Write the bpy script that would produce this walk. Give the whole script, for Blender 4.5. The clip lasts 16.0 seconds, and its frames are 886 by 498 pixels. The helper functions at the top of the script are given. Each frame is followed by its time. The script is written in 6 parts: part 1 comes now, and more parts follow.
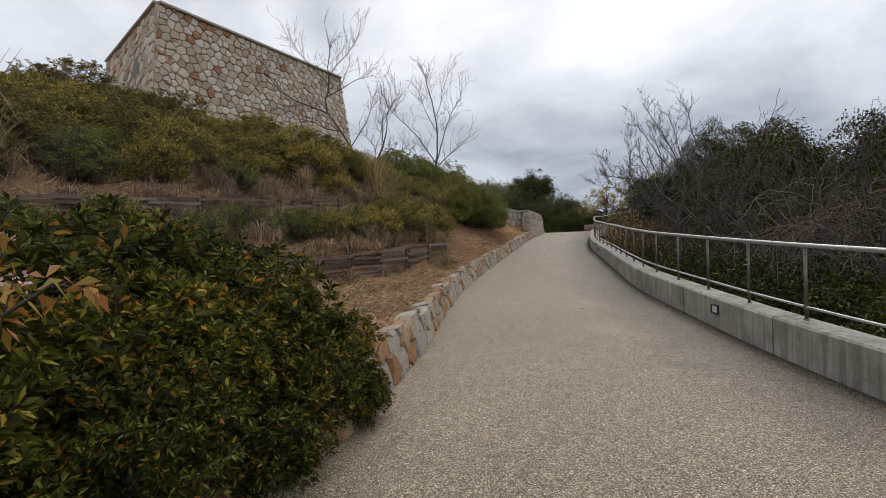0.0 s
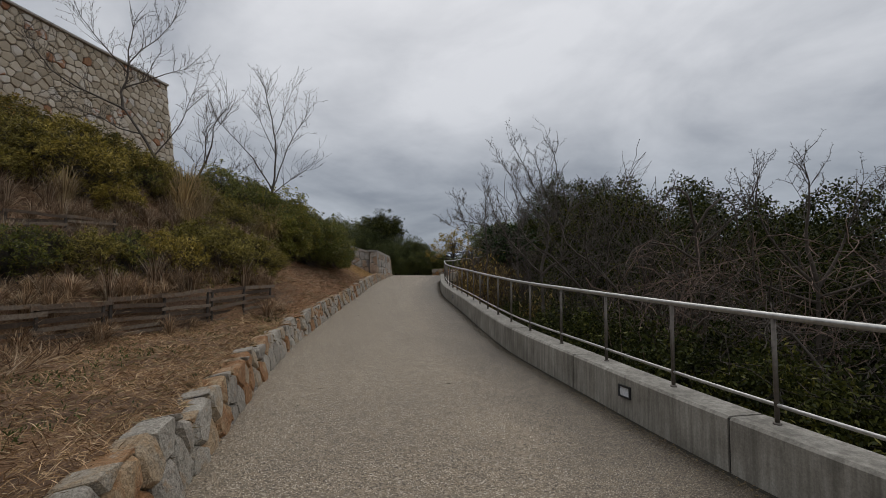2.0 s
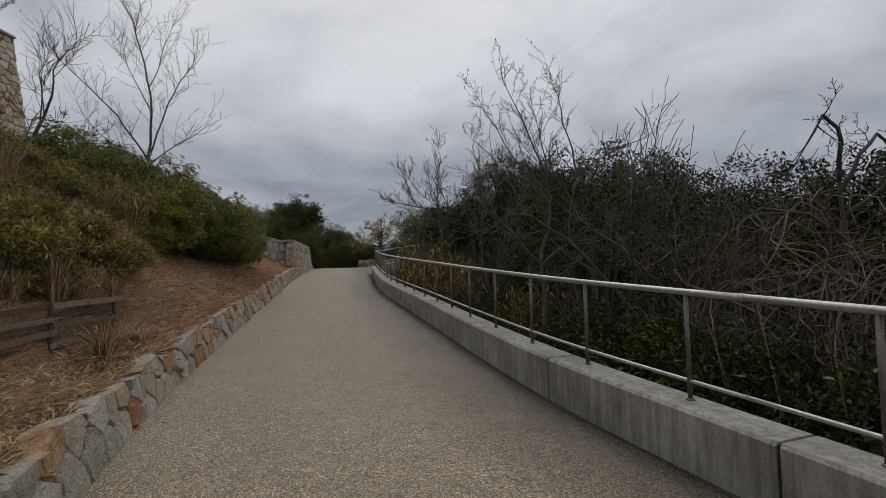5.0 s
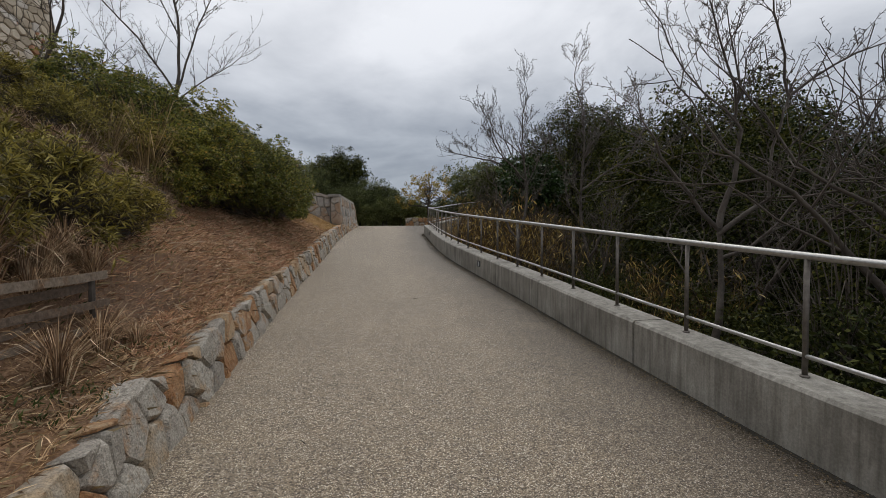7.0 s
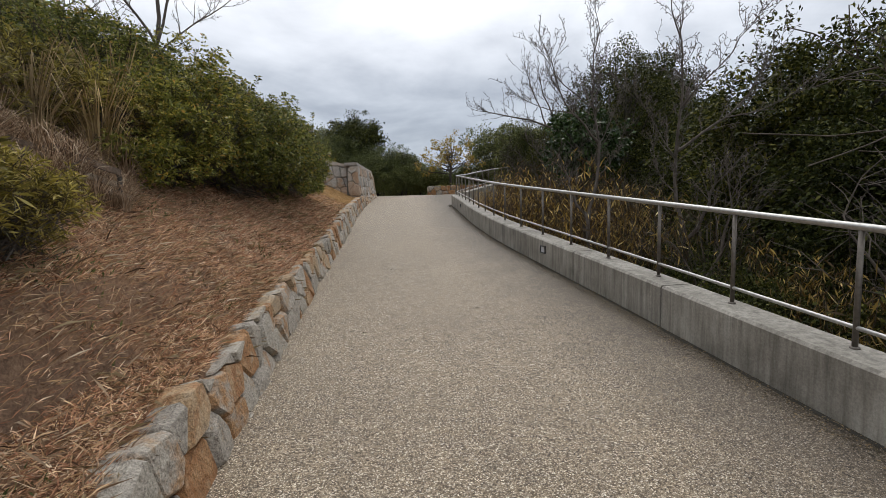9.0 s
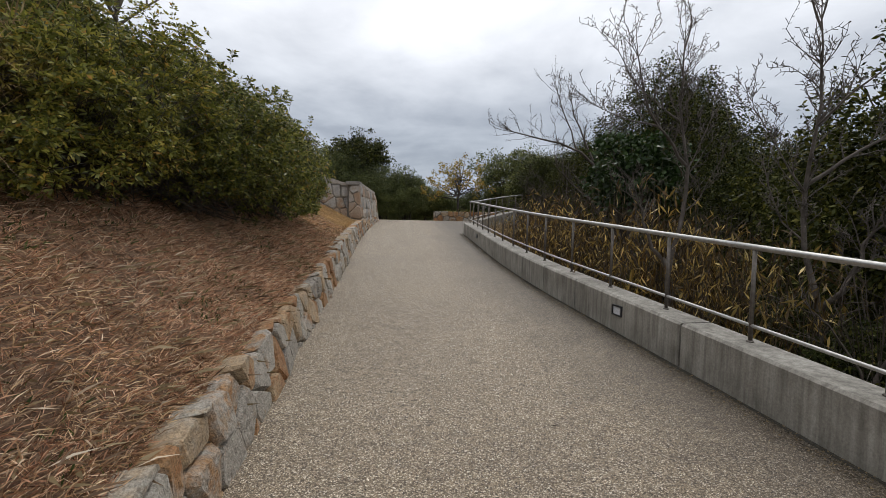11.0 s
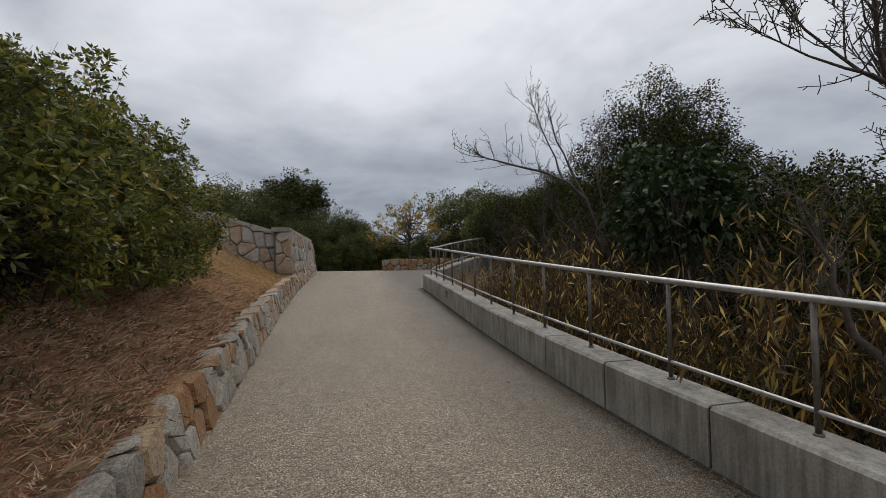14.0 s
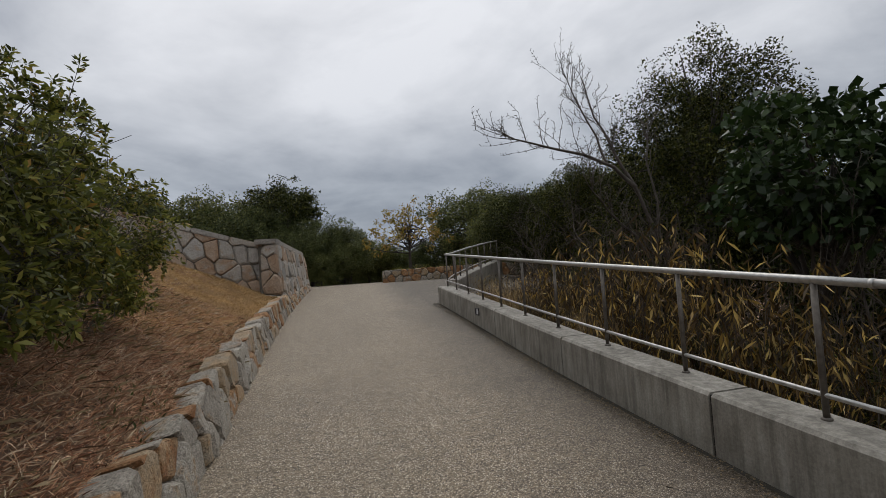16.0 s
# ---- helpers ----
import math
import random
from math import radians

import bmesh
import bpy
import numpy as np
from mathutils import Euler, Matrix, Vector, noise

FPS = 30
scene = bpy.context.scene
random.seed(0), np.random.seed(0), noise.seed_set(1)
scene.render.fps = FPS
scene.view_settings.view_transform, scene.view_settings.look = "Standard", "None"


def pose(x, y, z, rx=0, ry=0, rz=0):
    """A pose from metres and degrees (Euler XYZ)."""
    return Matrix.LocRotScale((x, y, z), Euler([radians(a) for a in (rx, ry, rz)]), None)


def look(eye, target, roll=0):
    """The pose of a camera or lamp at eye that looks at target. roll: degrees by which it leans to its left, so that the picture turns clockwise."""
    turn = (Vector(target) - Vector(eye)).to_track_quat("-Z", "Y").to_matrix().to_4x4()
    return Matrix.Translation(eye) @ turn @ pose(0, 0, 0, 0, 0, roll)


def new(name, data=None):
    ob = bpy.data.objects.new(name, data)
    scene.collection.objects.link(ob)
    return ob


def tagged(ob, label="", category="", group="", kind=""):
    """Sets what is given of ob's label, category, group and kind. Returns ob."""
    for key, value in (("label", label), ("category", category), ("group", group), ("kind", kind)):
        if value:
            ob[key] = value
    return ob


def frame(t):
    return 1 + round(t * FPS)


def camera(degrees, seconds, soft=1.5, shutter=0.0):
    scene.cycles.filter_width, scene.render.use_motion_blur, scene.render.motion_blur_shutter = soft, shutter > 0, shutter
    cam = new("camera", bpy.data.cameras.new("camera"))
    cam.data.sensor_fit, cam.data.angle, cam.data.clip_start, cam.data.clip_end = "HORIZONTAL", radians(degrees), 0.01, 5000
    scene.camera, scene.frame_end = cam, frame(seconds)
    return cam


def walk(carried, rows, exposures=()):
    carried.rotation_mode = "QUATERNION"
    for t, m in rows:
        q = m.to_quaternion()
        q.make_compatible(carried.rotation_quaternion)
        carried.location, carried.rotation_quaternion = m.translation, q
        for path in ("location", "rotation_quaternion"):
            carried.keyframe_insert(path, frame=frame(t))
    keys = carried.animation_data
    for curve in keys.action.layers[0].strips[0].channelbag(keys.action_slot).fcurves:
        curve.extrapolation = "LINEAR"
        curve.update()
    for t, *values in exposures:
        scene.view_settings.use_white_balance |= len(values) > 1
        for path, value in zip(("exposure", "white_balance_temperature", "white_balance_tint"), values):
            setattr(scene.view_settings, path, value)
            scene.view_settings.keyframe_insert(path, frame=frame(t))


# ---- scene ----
cam = camera(84, 16.0, 0.8)
# seconds, x, y, z, yaw, pitch, roll
ROWS = [
    (0, 0.004, 0.000, 1.818, 20.40, -0.39, 1.73),
    (0.5, -0.140, 0.558, 1.865, 15.06, 0.37, 2.37),
    (1, -0.253, 1.144, 1.874, 10.49, 1.88, 1.82),
    (1.5, -0.356, 1.748, 1.878, 5.84, 3.26, 0.34),
    (2, -0.499, 2.329, 1.922, 2.59, 4.11, -0.31),
    (2.5, -0.635, 2.956, 1.957, -0.03, 4.19, 0.27),
    (3, -0.816, 3.601, 1.965, -1.76, 3.49, 1.40),
    (3.2, -0.860, 3.835, 2.012, -2.16, 2.89, 1.72),
    (5.3, -1.403, 6.355, 2.084, -7.02, 2.80, 1.42),
    (5.5, -1.462, 6.628, 2.103, -6.45, 2.74, 1.09),
    (6, -1.632, 7.278, 2.098, -5.54, 2.69, -0.24),
    (6.5, -1.848, 7.893, 2.102, -4.70, 1.65, -0.92),
    (7, -2.076, 8.470, 2.165, -2.60, -1.94, 0.25),
    (7.5, -2.234, 9.028, 2.233, 0.29, -4.29, 2.12),
    (8, -2.375, 9.593, 2.289, -0.24, -5.43, 2.62),
    (8.2, -2.431, 9.807, 2.328, -0.65, -5.89, 2.28),
    (10.3, -2.871, 12.037, 2.416, 1.30, -5.92, -1.55),
    (10.5, -2.932, 12.270, 2.432, 1.14, -4.44, -2.79),
    (11, -3.007, 12.878, 2.478, -1.05, -3.04, -1.30),
    (11.5, -3.014, 13.490, 2.541, -3.45, -1.35, -0.11),
    (12, -3.015, 14.121, 2.587, -4.48, -0.79, -0.12),
    (12.5, -2.989, 14.728, 2.616, -5.26, 0.14, 0.26),
    (13, -3.060, 15.318, 2.614, -5.72, 0.77, 0.63),
    (13.5, -3.146, 15.891, 2.641, -6.15, 1.35, 0.83),
    (14, -3.209, 16.484, 2.694, -7.45, 2.15, 0.90),
    (14.5, -3.350, 17.088, 2.729, -8.24, 2.86, 1.44),
    (15, -3.421, 17.655, 2.704, -8.26, 3.57, 1.85),
    (15.5, -3.451, 18.234, 2.732, -8.52, 3.02, 2.89),
    (16, -3.514, 18.816, 2.804, -8.24, 2.89, 3.76),
]
walk(cam, [(t, pose(x, y, z, 90 + pitch, roll, yaw)) for t, x, y, z, yaw, pitch, roll in ROWS],
     [(0, 0.45), (0.7, 0.30), (1.5, -0.1), (3, -0.2), (5.5, -0.16), (6.5, -0.02), (7, 0.18), (7.5, 0.45), (8, 0.65), (10.5, 0.62), (11, 0.48), (11.5, 0.30), (12, 0.12), (12.5, 0.1), (13.5, 0.06), (14.5, 0.08), (16, 0.02)])

# ---- world and light ----
world = bpy.data.worlds.new("overcast_sky")
scene.world = world
world.use_nodes = True
wn, wl = world.node_tree.nodes, world.node_tree.links
wn.clear()
w_out = wn.new("ShaderNodeOutputWorld")
w_sky = wn.new("ShaderNodeTexSky")
w_sky.sky_type, w_sky.sun_disc = "NISHITA", False
w_sky.sun_elevation, w_sky.sun_rotation = radians(48), radians(-8)
w_bg = wn.new("ShaderNodeBackground")
w_bg.inputs["Strength"].default_value = 0.08
wl.new(w_sky.outputs[0], w_bg.inputs["Color"])
w_co = wn.new("ShaderNodeTexCoord")
w_sep = wn.new("ShaderNodeSeparateXYZ")
wl.new(w_co.outputs["Generated"], w_sep.inputs[0])
# a cloud deck: the view direction spread over a flat layer
w_add = wn.new("ShaderNodeMath")
w_add.operation, w_add.inputs[1].default_value = "ADD", 0.28
w_abs = wn.new("ShaderNodeMath")
w_abs.operation = "ABSOLUTE"
wl.new(w_sep.outputs["Z"], w_abs.inputs[0])
wl.new(w_abs.outputs[0], w_add.inputs[0])
w_div = wn.new("ShaderNodeVectorMath")
w_div.operation = "DIVIDE"
w_comb = wn.new("ShaderNodeCombineXYZ")
for k in range(3):
    wl.new(w_add.outputs[0], w_comb.inputs[k])
wl.new(w_co.outputs["Generated"], w_div.inputs[0])
wl.new(w_comb.outputs[0], w_div.inputs[1])


def cloud_noise(scale, detail, rough, warp):
    n = wn.new("ShaderNodeTexNoise")
    n.inputs["Scale"].default_value, n.inputs["Detail"].default_value = scale, detail
    n.inputs["Roughness"].default_value, n.inputs["Distortion"].default_value = rough, warp
    wl.new(w_div.outputs[0], n.inputs["Vector"])
    return n


w_n1 = cloud_noise(1.1, 7, 0.52, 0.5)
w_n2 = cloud_noise(3.2, 6, 0.55, 0.3)
w_mix = wn.new("ShaderNodeMath")
w_mix.operation, w_mix.inputs[1].default_value = "MULTIPLY_ADD", 0.36
wl.new(w_n2.outputs["Fac"], w_mix.inputs[0])
wl.new(w_n1.outputs["Fac"], w_mix.inputs[2])
w_ramp = wn.new("ShaderNodeValToRGB")
w_ramp.color_ramp.elements[0].position, w_ramp.color_ramp.elements[0].color = 0.53, (0.42, 0.44, 0.48, 1)
w_ramp.color_ramp.elements[1].position, w_ramp.color_ramp.elements[1].color = 0.86, (0.79, 0.80, 0.825, 1)
w_e = w_ramp.color_ramp.elements.new(0.68)
w_e.color = (0.60, 0.615, 0.645, 1)
wl.new(w_mix.outputs[0], w_ramp.inputs[0])
# the deck is darker and bluer low over the horizon and brighter overhead
w_grad = wn.new("ShaderNodeValToRGB")
w_grad.color_ramp.elements[0].position, w_grad.color_ramp.elements[0].color = 0.0, (0.50, 0.55, 0.62, 1)
w_grad.color_ramp.elements[1].position, w_grad.color_ramp.elements[1].color = 0.88, (1.75, 1.75, 1.75, 1)
w_e = w_grad.color_ramp.elements.new(0.18)
w_e.color = (0.62, 0.655, 0.705, 1)
w_e = w_grad.color_ramp.elements.new(0.34)
w_e.color = (0.96, 0.97, 0.99, 1)
w_e = w_grad.color_ramp.elements.new(0.58)
w_e.color = (1.1, 1.1, 1.11, 1)
wl.new(w_abs.outputs[0], w_grad.inputs[0])
w_mul = wn.new("ShaderNodeMix")
w_mul.data_type, w_mul.blend_type = "RGBA", "MULTIPLY"
w_mul.inputs[0].default_value = 1.0
wl.new(w_ramp.outputs[0], w_mul.inputs[6])
wl.new(w_grad.outputs[0], w_mul.inputs[7])
w_cl = wn.new("ShaderNodeBackground")
w_cl.inputs["Strength"].default_value = 1.0
wl.new(w_mul.outputs[2], w_cl.inputs["Color"])
w_ms = wn.new("ShaderNodeMixShader")
w_ms.inputs[0].default_value = 0.92
wl.new(w_bg.outputs[0], w_ms.inputs[1])
wl.new(w_cl.outputs[0], w_ms.inputs[2])
wl.new(w_ms.outputs[0], w_out.inputs[0])

sun = new("sun", bpy.data.lights.new("sun", "SUN"))
sun.data.energy, sun.data.angle, sun.data.color = 0.6, radians(25), (1.0, 0.96, 0.9)
sun.matrix_world = look((0, 0, 30), (-4.0, -28.0, 0))

# ---- materials ----


def material(name):
    m = bpy.data.materials.new(name)
    m.use_nodes = True
    n = m.node_tree.nodes
    return m, n, m.node_tree.links, n["Principled BSDF"]


def ramp(n, stops):
    r = n.new("ShaderNodeValToRGB")
    while len(r.color_ramp.elements) < len(stops):
        r.color_ramp.elements.new(0.5)
    for el, (p, c) in zip(r.color_ramp.elements, stops):
        el.position, el.color = p, (*c, 1)
    return r


def noise_tex(n, l, scale, detail=4, rough=0.55, vec=None):
    t = n.new("ShaderNodeTexNoise")
    t.inputs["Scale"].default_value, t.inputs["Detail"].default_value, t.inputs["Roughness"].default_value = scale, detail, rough
    if vec is not None:
        l.new(vec, t.inputs["Vector"])
    return t


def blend(n, l, kind, fac, a, b):
    x = n.new("ShaderNodeMix")
    x.data_type, x.blend_type = "RGBA", kind
    for v, i in ((fac, 0), (a, 6), (b, 7)):
        if isinstance(v, (int, float)):
            x.inputs[i].default_value = v
        elif isinstance(v, tuple):
            x.inputs[i].default_value = (*v, 1)
        else:
            l.new(v, x.inputs[i])
    return x.outputs[2]


def bump(n, l, bsdf, height, strength, distance, normal=None):
    b = n.new("ShaderNodeBump")
    b.inputs["Strength"].default_value, b.inputs["Distance"].default_value = strength, distance
    l.new(height, b.inputs["Height"])
    if normal is not None:
        l.new(normal, b.inputs["Normal"])
    l.new(b.outputs[0], bsdf.inputs["Normal"])
    return b.outputs[0]


def path_material():
    m, n, l, b = material("washed_aggregate")
    pos = n.new("ShaderNodeNewGeometry").outputs["Position"]
    v = n.new("ShaderNodeTexVoronoi")
    v.inputs["Scale"].default_value = 128
    l.new(pos, v.inputs["Vector"])
    sep = n.new("ShaderNodeSeparateColor")
    l.new(v.outputs["Color"], sep.inputs[0])
    stones = ramp(n, [(0.0, (0.07, 0.049, 0.03)), (0.2, (0.21, 0.155, 0.096)), (0.55, (0.375, 0.30, 0.203)), (0.8, (0.52, 0.435, 0.318)), (1.0, (0.88, 0.80, 0.67))])
    l.new(sep.outputs[0], stones.inputs[0])
    gap = ramp(n, [(0.28, (1, 1, 1)), (0.6, (0.27, 0.245, 0.21))])
    l.new(v.outputs["Distance"], gap.inputs[0])
    c = blend(n, l, "MULTIPLY", 0.85, stones.outputs[0], gap.outputs[0])
    big = ramp(n, [(0.3, (0.88, 0.87, 0.86)), (0.7, (1.06, 1.05, 1.03))])
    l.new(noise_tex(n, l, 0.7, 5, 0.6, pos).outputs["Fac"], big.inputs[0])
    c = blend(n, l, "MULTIPLY", 1.0, c, big.outputs[0])
    mid = ramp(n, [(0.35, (0.86, 0.86, 0.87)), (0.65, (1.06, 1.05, 1.03))])
    l.new(noise_tex(n, l, 9, 4, 0.6, pos).outputs["Fac"], mid.inputs[0])
    c = blend(n, l, "MULTIPLY", 1.0, c, mid.outputs[0])
    # darker towards the kerb, with a ragged edge
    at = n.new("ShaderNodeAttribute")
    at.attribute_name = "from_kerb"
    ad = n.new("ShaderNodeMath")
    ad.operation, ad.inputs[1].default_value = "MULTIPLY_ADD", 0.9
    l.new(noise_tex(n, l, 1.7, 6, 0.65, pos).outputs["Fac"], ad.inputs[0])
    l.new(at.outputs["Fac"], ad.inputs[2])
    kerb_tone = ramp(n, [(0.36, (0.42, 0.41, 0.41)), (0.6, (0.64, 0.635, 0.635)), (1.0, (1, 1, 1))])
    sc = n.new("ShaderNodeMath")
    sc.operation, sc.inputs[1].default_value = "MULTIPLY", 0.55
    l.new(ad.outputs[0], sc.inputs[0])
    l.new(sc.outputs[0], kerb_tone.inputs[0])
    c = blend(n, l, "MULTIPLY", 1.0, c, kerb_tone.outputs[0])
    l.new(c, b.inputs["Base Color"])
    b.inputs["Roughness"].default_value = 0.72
    inv = n.new("ShaderNodeMath")
    inv.operation, inv.inputs[0].default_value = "SUBTRACT", 1.0
    l.new(v.outputs["Distance"], inv.inputs[1])
    bump(n, l, b, inv.outputs[0], 0.55, 0.004)
    return m


def speckled(name, stops, scale=4.0, fine=60.0, fine_amount=0.35, rough=0.8, relief=0.5, depth=0.01, per_piece=False, streaks=False, blotch=False):
    """Mottled surface: colour from a broad noise (or from each piece's own random value), fine grain over it, relief from both."""
    m, n, l, b = material(name)
    pos = n.new("ShaderNodeNewGeometry").outputs["Position"]
    broad = noise_tex(n, l, scale, 5, 0.6, pos)
    r = ramp(n, stops)
    if per_piece:
        info = n.new("ShaderNodeObjectInfo")
        mx = n.new("ShaderNodeMath")
        mx.operation, mx.inputs[1].default_value, mx.inputs[2].default_value = "MULTIPLY_ADD", 0.5, -0.25
        l.new(broad.outputs["Fac"], mx.inputs[0])
        ad = n.new("ShaderNodeMath")
        ad.operation, ad.use_clamp = "ADD", True
        l.new(info.outputs["Random"], ad.inputs[0])
        l.new(mx.outputs[0], ad.inputs[1])
        l.new(ad.outputs[0], r.inputs[0])
    else:
        l.new(broad.outputs["Fac"], r.inputs[0])
    grain = noise_tex(n, l, fine, 3, 0.7, pos)
    g = ramp(n, [(0.3, (0.55, 0.55, 0.55)), (0.7, (1.35, 1.35, 1.35))])
    l.new(grain.outputs["Fac"], g.inputs[0])
    c = blend(n, l, "MULTIPLY", fine_amount, r.outputs[0], g.outputs[0])
    if blotch:
        rust = ramp(n, [(0.56, (1, 1, 1)), (0.68, (0.95, 0.70, 0.46))])
        l.new(noise_tex(n, l, 6.5, 5, 0.7, pos).outputs["Fac"], rust.inputs[0])
        c = blend(n, l, "MULTIPLY", 0.8, c, rust.outputs[0])
        dark = ramp(n, [(0.34, (0.42, 0.40, 0.38)), (0.48, (1, 1, 1))])
        l.new(noise_tex(n, l, 21, 6, 0.75, pos).outputs["Fac"], dark.inputs[0])
        c = blend(n, l, "MULTIPLY", 0.7, c, dark.outputs[0])
    if streaks:
        mp = n.new("ShaderNodeMapping")
        mp.inputs["Scale"].default_value = (13, 13, 1.1)
        l.new(pos, mp.inputs["Vector"])
        s = noise_tex(n, l, 1.3, 6, 0.65, mp.outputs[0])
        sr = ramp(n, [(0.36, (0.30, 0.275, 0.24)), (0.5, (0.72, 0.70, 0.66)), (0.62, (1.05, 1.03, 1.0))])
        l.new(s.outputs["Fac"], sr.inputs[0])
        c = blend(n, l, "MULTIPLY", 0.6, c, sr.outputs[0])
    l.new(c, b.inputs["Base Color"])
    b.inputs["Roughness"].default_value = rough
    nb = bump(n, l, b, grain.outputs["Fac"], relief * 0.6, depth * 0.3)
    bump(n, l, b, noise_tex(n, l, scale * 3, 5, 0.6, pos).outputs["Fac"], relief, depth, nb)
    return m


def foliage(name, stops, rough=0.5, through_light=0.25, gloss=0.22):
    """Leaves: each leaf takes its own shade; some light passes through."""
    m, n, l, b = material(name)
    geo = n.new("ShaderNodeNewGeometry")
    r = ramp(n, stops)
    l.new(geo.outputs["Random Per Island"], r.inputs[0])
    v = ramp(n, [(0.3, (0.7, 0.7, 0.7)), (0.7, (1.2, 1.2, 1.2))])
    l.new(noise_tex(n, l, 1.6, 3, 0.5, geo.outputs["Position"]).outputs["Fac"], v.inputs[0])
    c = blend(n, l, "MULTIPLY", 0.8, r.outputs[0], v.outputs[0])
    own = ramp(n, [(0.0, (0.80, 0.82, 0.82)), (0.5, (1.0, 1.0, 1.0)), (1.0, (1.3, 1.2, 1.0))])
    l.new(n.new("ShaderNodeObjectInfo").outputs["Random"], own.inputs[0])
    c = blend(n, l, "MULTIPLY", 1.0, c, own.outputs[0])
    l.new(c, b.inputs["Base Color"])
    b.inputs["Roughness"].default_value = rough
    b.inputs["Specular IOR Level"].default_value = gloss
    t = n.new("ShaderNodeBsdfTranslucent")
    l.new(c, t.inputs["Color"])
    mx = n.new("ShaderNodeMixShader")
    mx.inputs[0].default_value = through_light
    l.new(b.outputs[0], mx.inputs[1])
    l.new(t.outputs[0], mx.inputs[2])
    l.new(mx.outputs[0], n["Material Output"].inputs[0])
    return m


def steel():
    m, n, l, b = material("brushed_steel")
    b.inputs["Metallic"].default_value = 1.0
    pos = n.new("ShaderNodeNewGeometry").outputs["Position"]
    s = noise_tex(n, l, 30, 4, 0.6, pos)
    r = ramp(n, [(0.3, (0.36, 0.35, 0.33)), (0.7, (0.52, 0.51, 0.49))])
    l.new(s.outputs["Fac"], r.inputs[0])
    l.new(r.outputs[0], b.inputs["Base Color"])
    b.inputs["Roughness"].default_value = 0.5
    return m


def post_paint():
    m, n, l, b = material("bronze_grey_metal")
    b.inputs["Metallic"].default_value = 0.7
    pos = n.new("ShaderNodeNewGeometry").outputs["Position"]
    r = ramp(n, [(0.3, (0.11, 0.096, 0.082)), (0.7, (0.19, 0.168, 0.145))])
    l.new(noise_tex(n, l, 25, 4, 0.6, pos).outputs["Fac"], r.inputs[0])
    l.new(r.outputs[0], b.inputs["Base Color"])
    b.inputs["Roughness"].default_value = 0.55
    return m


def plain(name, colour, rough=0.6, metal=0.0):
    m, n, l, b = material(name)
    pos = n.new("ShaderNodeNewGeometry").outputs["Position"]
    r = ramp(n, [(0.3, tuple(c * 0.85 for c in colour)), (0.7, tuple(min(1, c * 1.1) for c in colour))])
    l.new(noise_tex(n, l, 40, 3, 0.6, pos).outputs["Fac"], r.inputs[0])
    l.new(r.outputs[0], b.inputs["Base Color"])
    b.inputs["Roughness"].default_value, b.inputs["Metallic"].default_value = rough, metal
    return m


def soil_material():
    """Leaf litter and dry soil, with straw-coloured and mossy patches."""
    m, n, l, b = material("litter_soil")
    pos = n.new("ShaderNodeNewGeometry").outputs["Position"]
    r = ramp(n, [(0.25, (0.07, 0.040, 0.024)), (0.45, (0.18, 0.108, 0.066)), (0.6, (0.29, 0.185, 0.115)), (0.8, (0.42, 0.29, 0.19))])
    l.new(noise_tex(n, l, 34, 6, 0.75, pos).outputs["Fac"], r.inputs[0])
    p = ramp(n, [(0.42, (0.75, 0.72, 0.68)), (0.6, (1.2, 1.1, 0.95))])
    l.new(noise_tex(n, l, 0.9, 4, 0.6, pos).outputs["Fac"], p.inputs[0])
    c = blend(n, l, "MULTIPLY", 1.0, r.outputs[0], p.outputs[0])
    l.new(c, b.inputs["Base Color"])
    b.inputs["Roughness"].default_value = 0.95
    bump(n, l, b, noise_tex(n, l, 35, 6, 0.75, pos).outputs["Fac"], 0.9, 0.03)
    return m


M_PATH = path_material()
M_CONC = speckled("cast_concrete", [(0.25, (0.19, 0.175, 0.147)), (0.5, (0.315, 0.295, 0.256)), (0.75, (0.42, 0.398, 0.352))], 2.2, 60, 0.5, 0.8, 0.35, 0.008, streaks=True)
M_GAP = plain("joint_filler", (0.02, 0.019, 0.017), 0.95)
M_STONE = speckled("granite_rubble", [(0.0, (0.26, 0.23, 0.19)), (0.18, (0.36, 0.32, 0.265)), (0.32, (0.38, 0.345, 0.285)), (0.44, (0.36, 0.275, 0.18)), (0.56, (0.42, 0.29, 0.165)), (0.67, (0.28, 0.13, 0.05)), (0.77, (0.36, 0.205, 0.095)), (0.86, (0.36, 0.32, 0.265)), (1.0, (0.43, 0.39, 0.325))], 7, 75, 0.95, 0.9, 1.0, 0.035, per_piece=True, blotch=True)
M_WALLSTONE = speckled("wall_granite", [(0.0, (0.25, 0.235, 0.215)), (0.25, (0.36, 0.335, 0.30)), (0.42, (0.40, 0.345, 0.285)), (0.58, (0.40, 0.30, 0.22)), (0.7, (0.33, 0.22, 0.14)), (0.8, (0.37, 0.325, 0.27)), (1.0, (0.42, 0.40, 0.365))], 4, 45, 0.85, 0.88, 1.0, 0.03, per_piece=True, blotch=True)
M_TOWERSTONE = speckled("tower_granite", [(0.0, (0.30, 0.25, 0.18)), (0.4, (0.40, 0.34, 0.25)), (0.7, (0.48, 0.42, 0.33)), (0.9, (0.46, 0.43, 0.38)), (0.955, (0.28, 0.13, 0.06)), (1.0, (0.24, 0.12, 0.06))], 2, 30, 0.4, 0.88, 0.8, 0.03, per_piece=True)
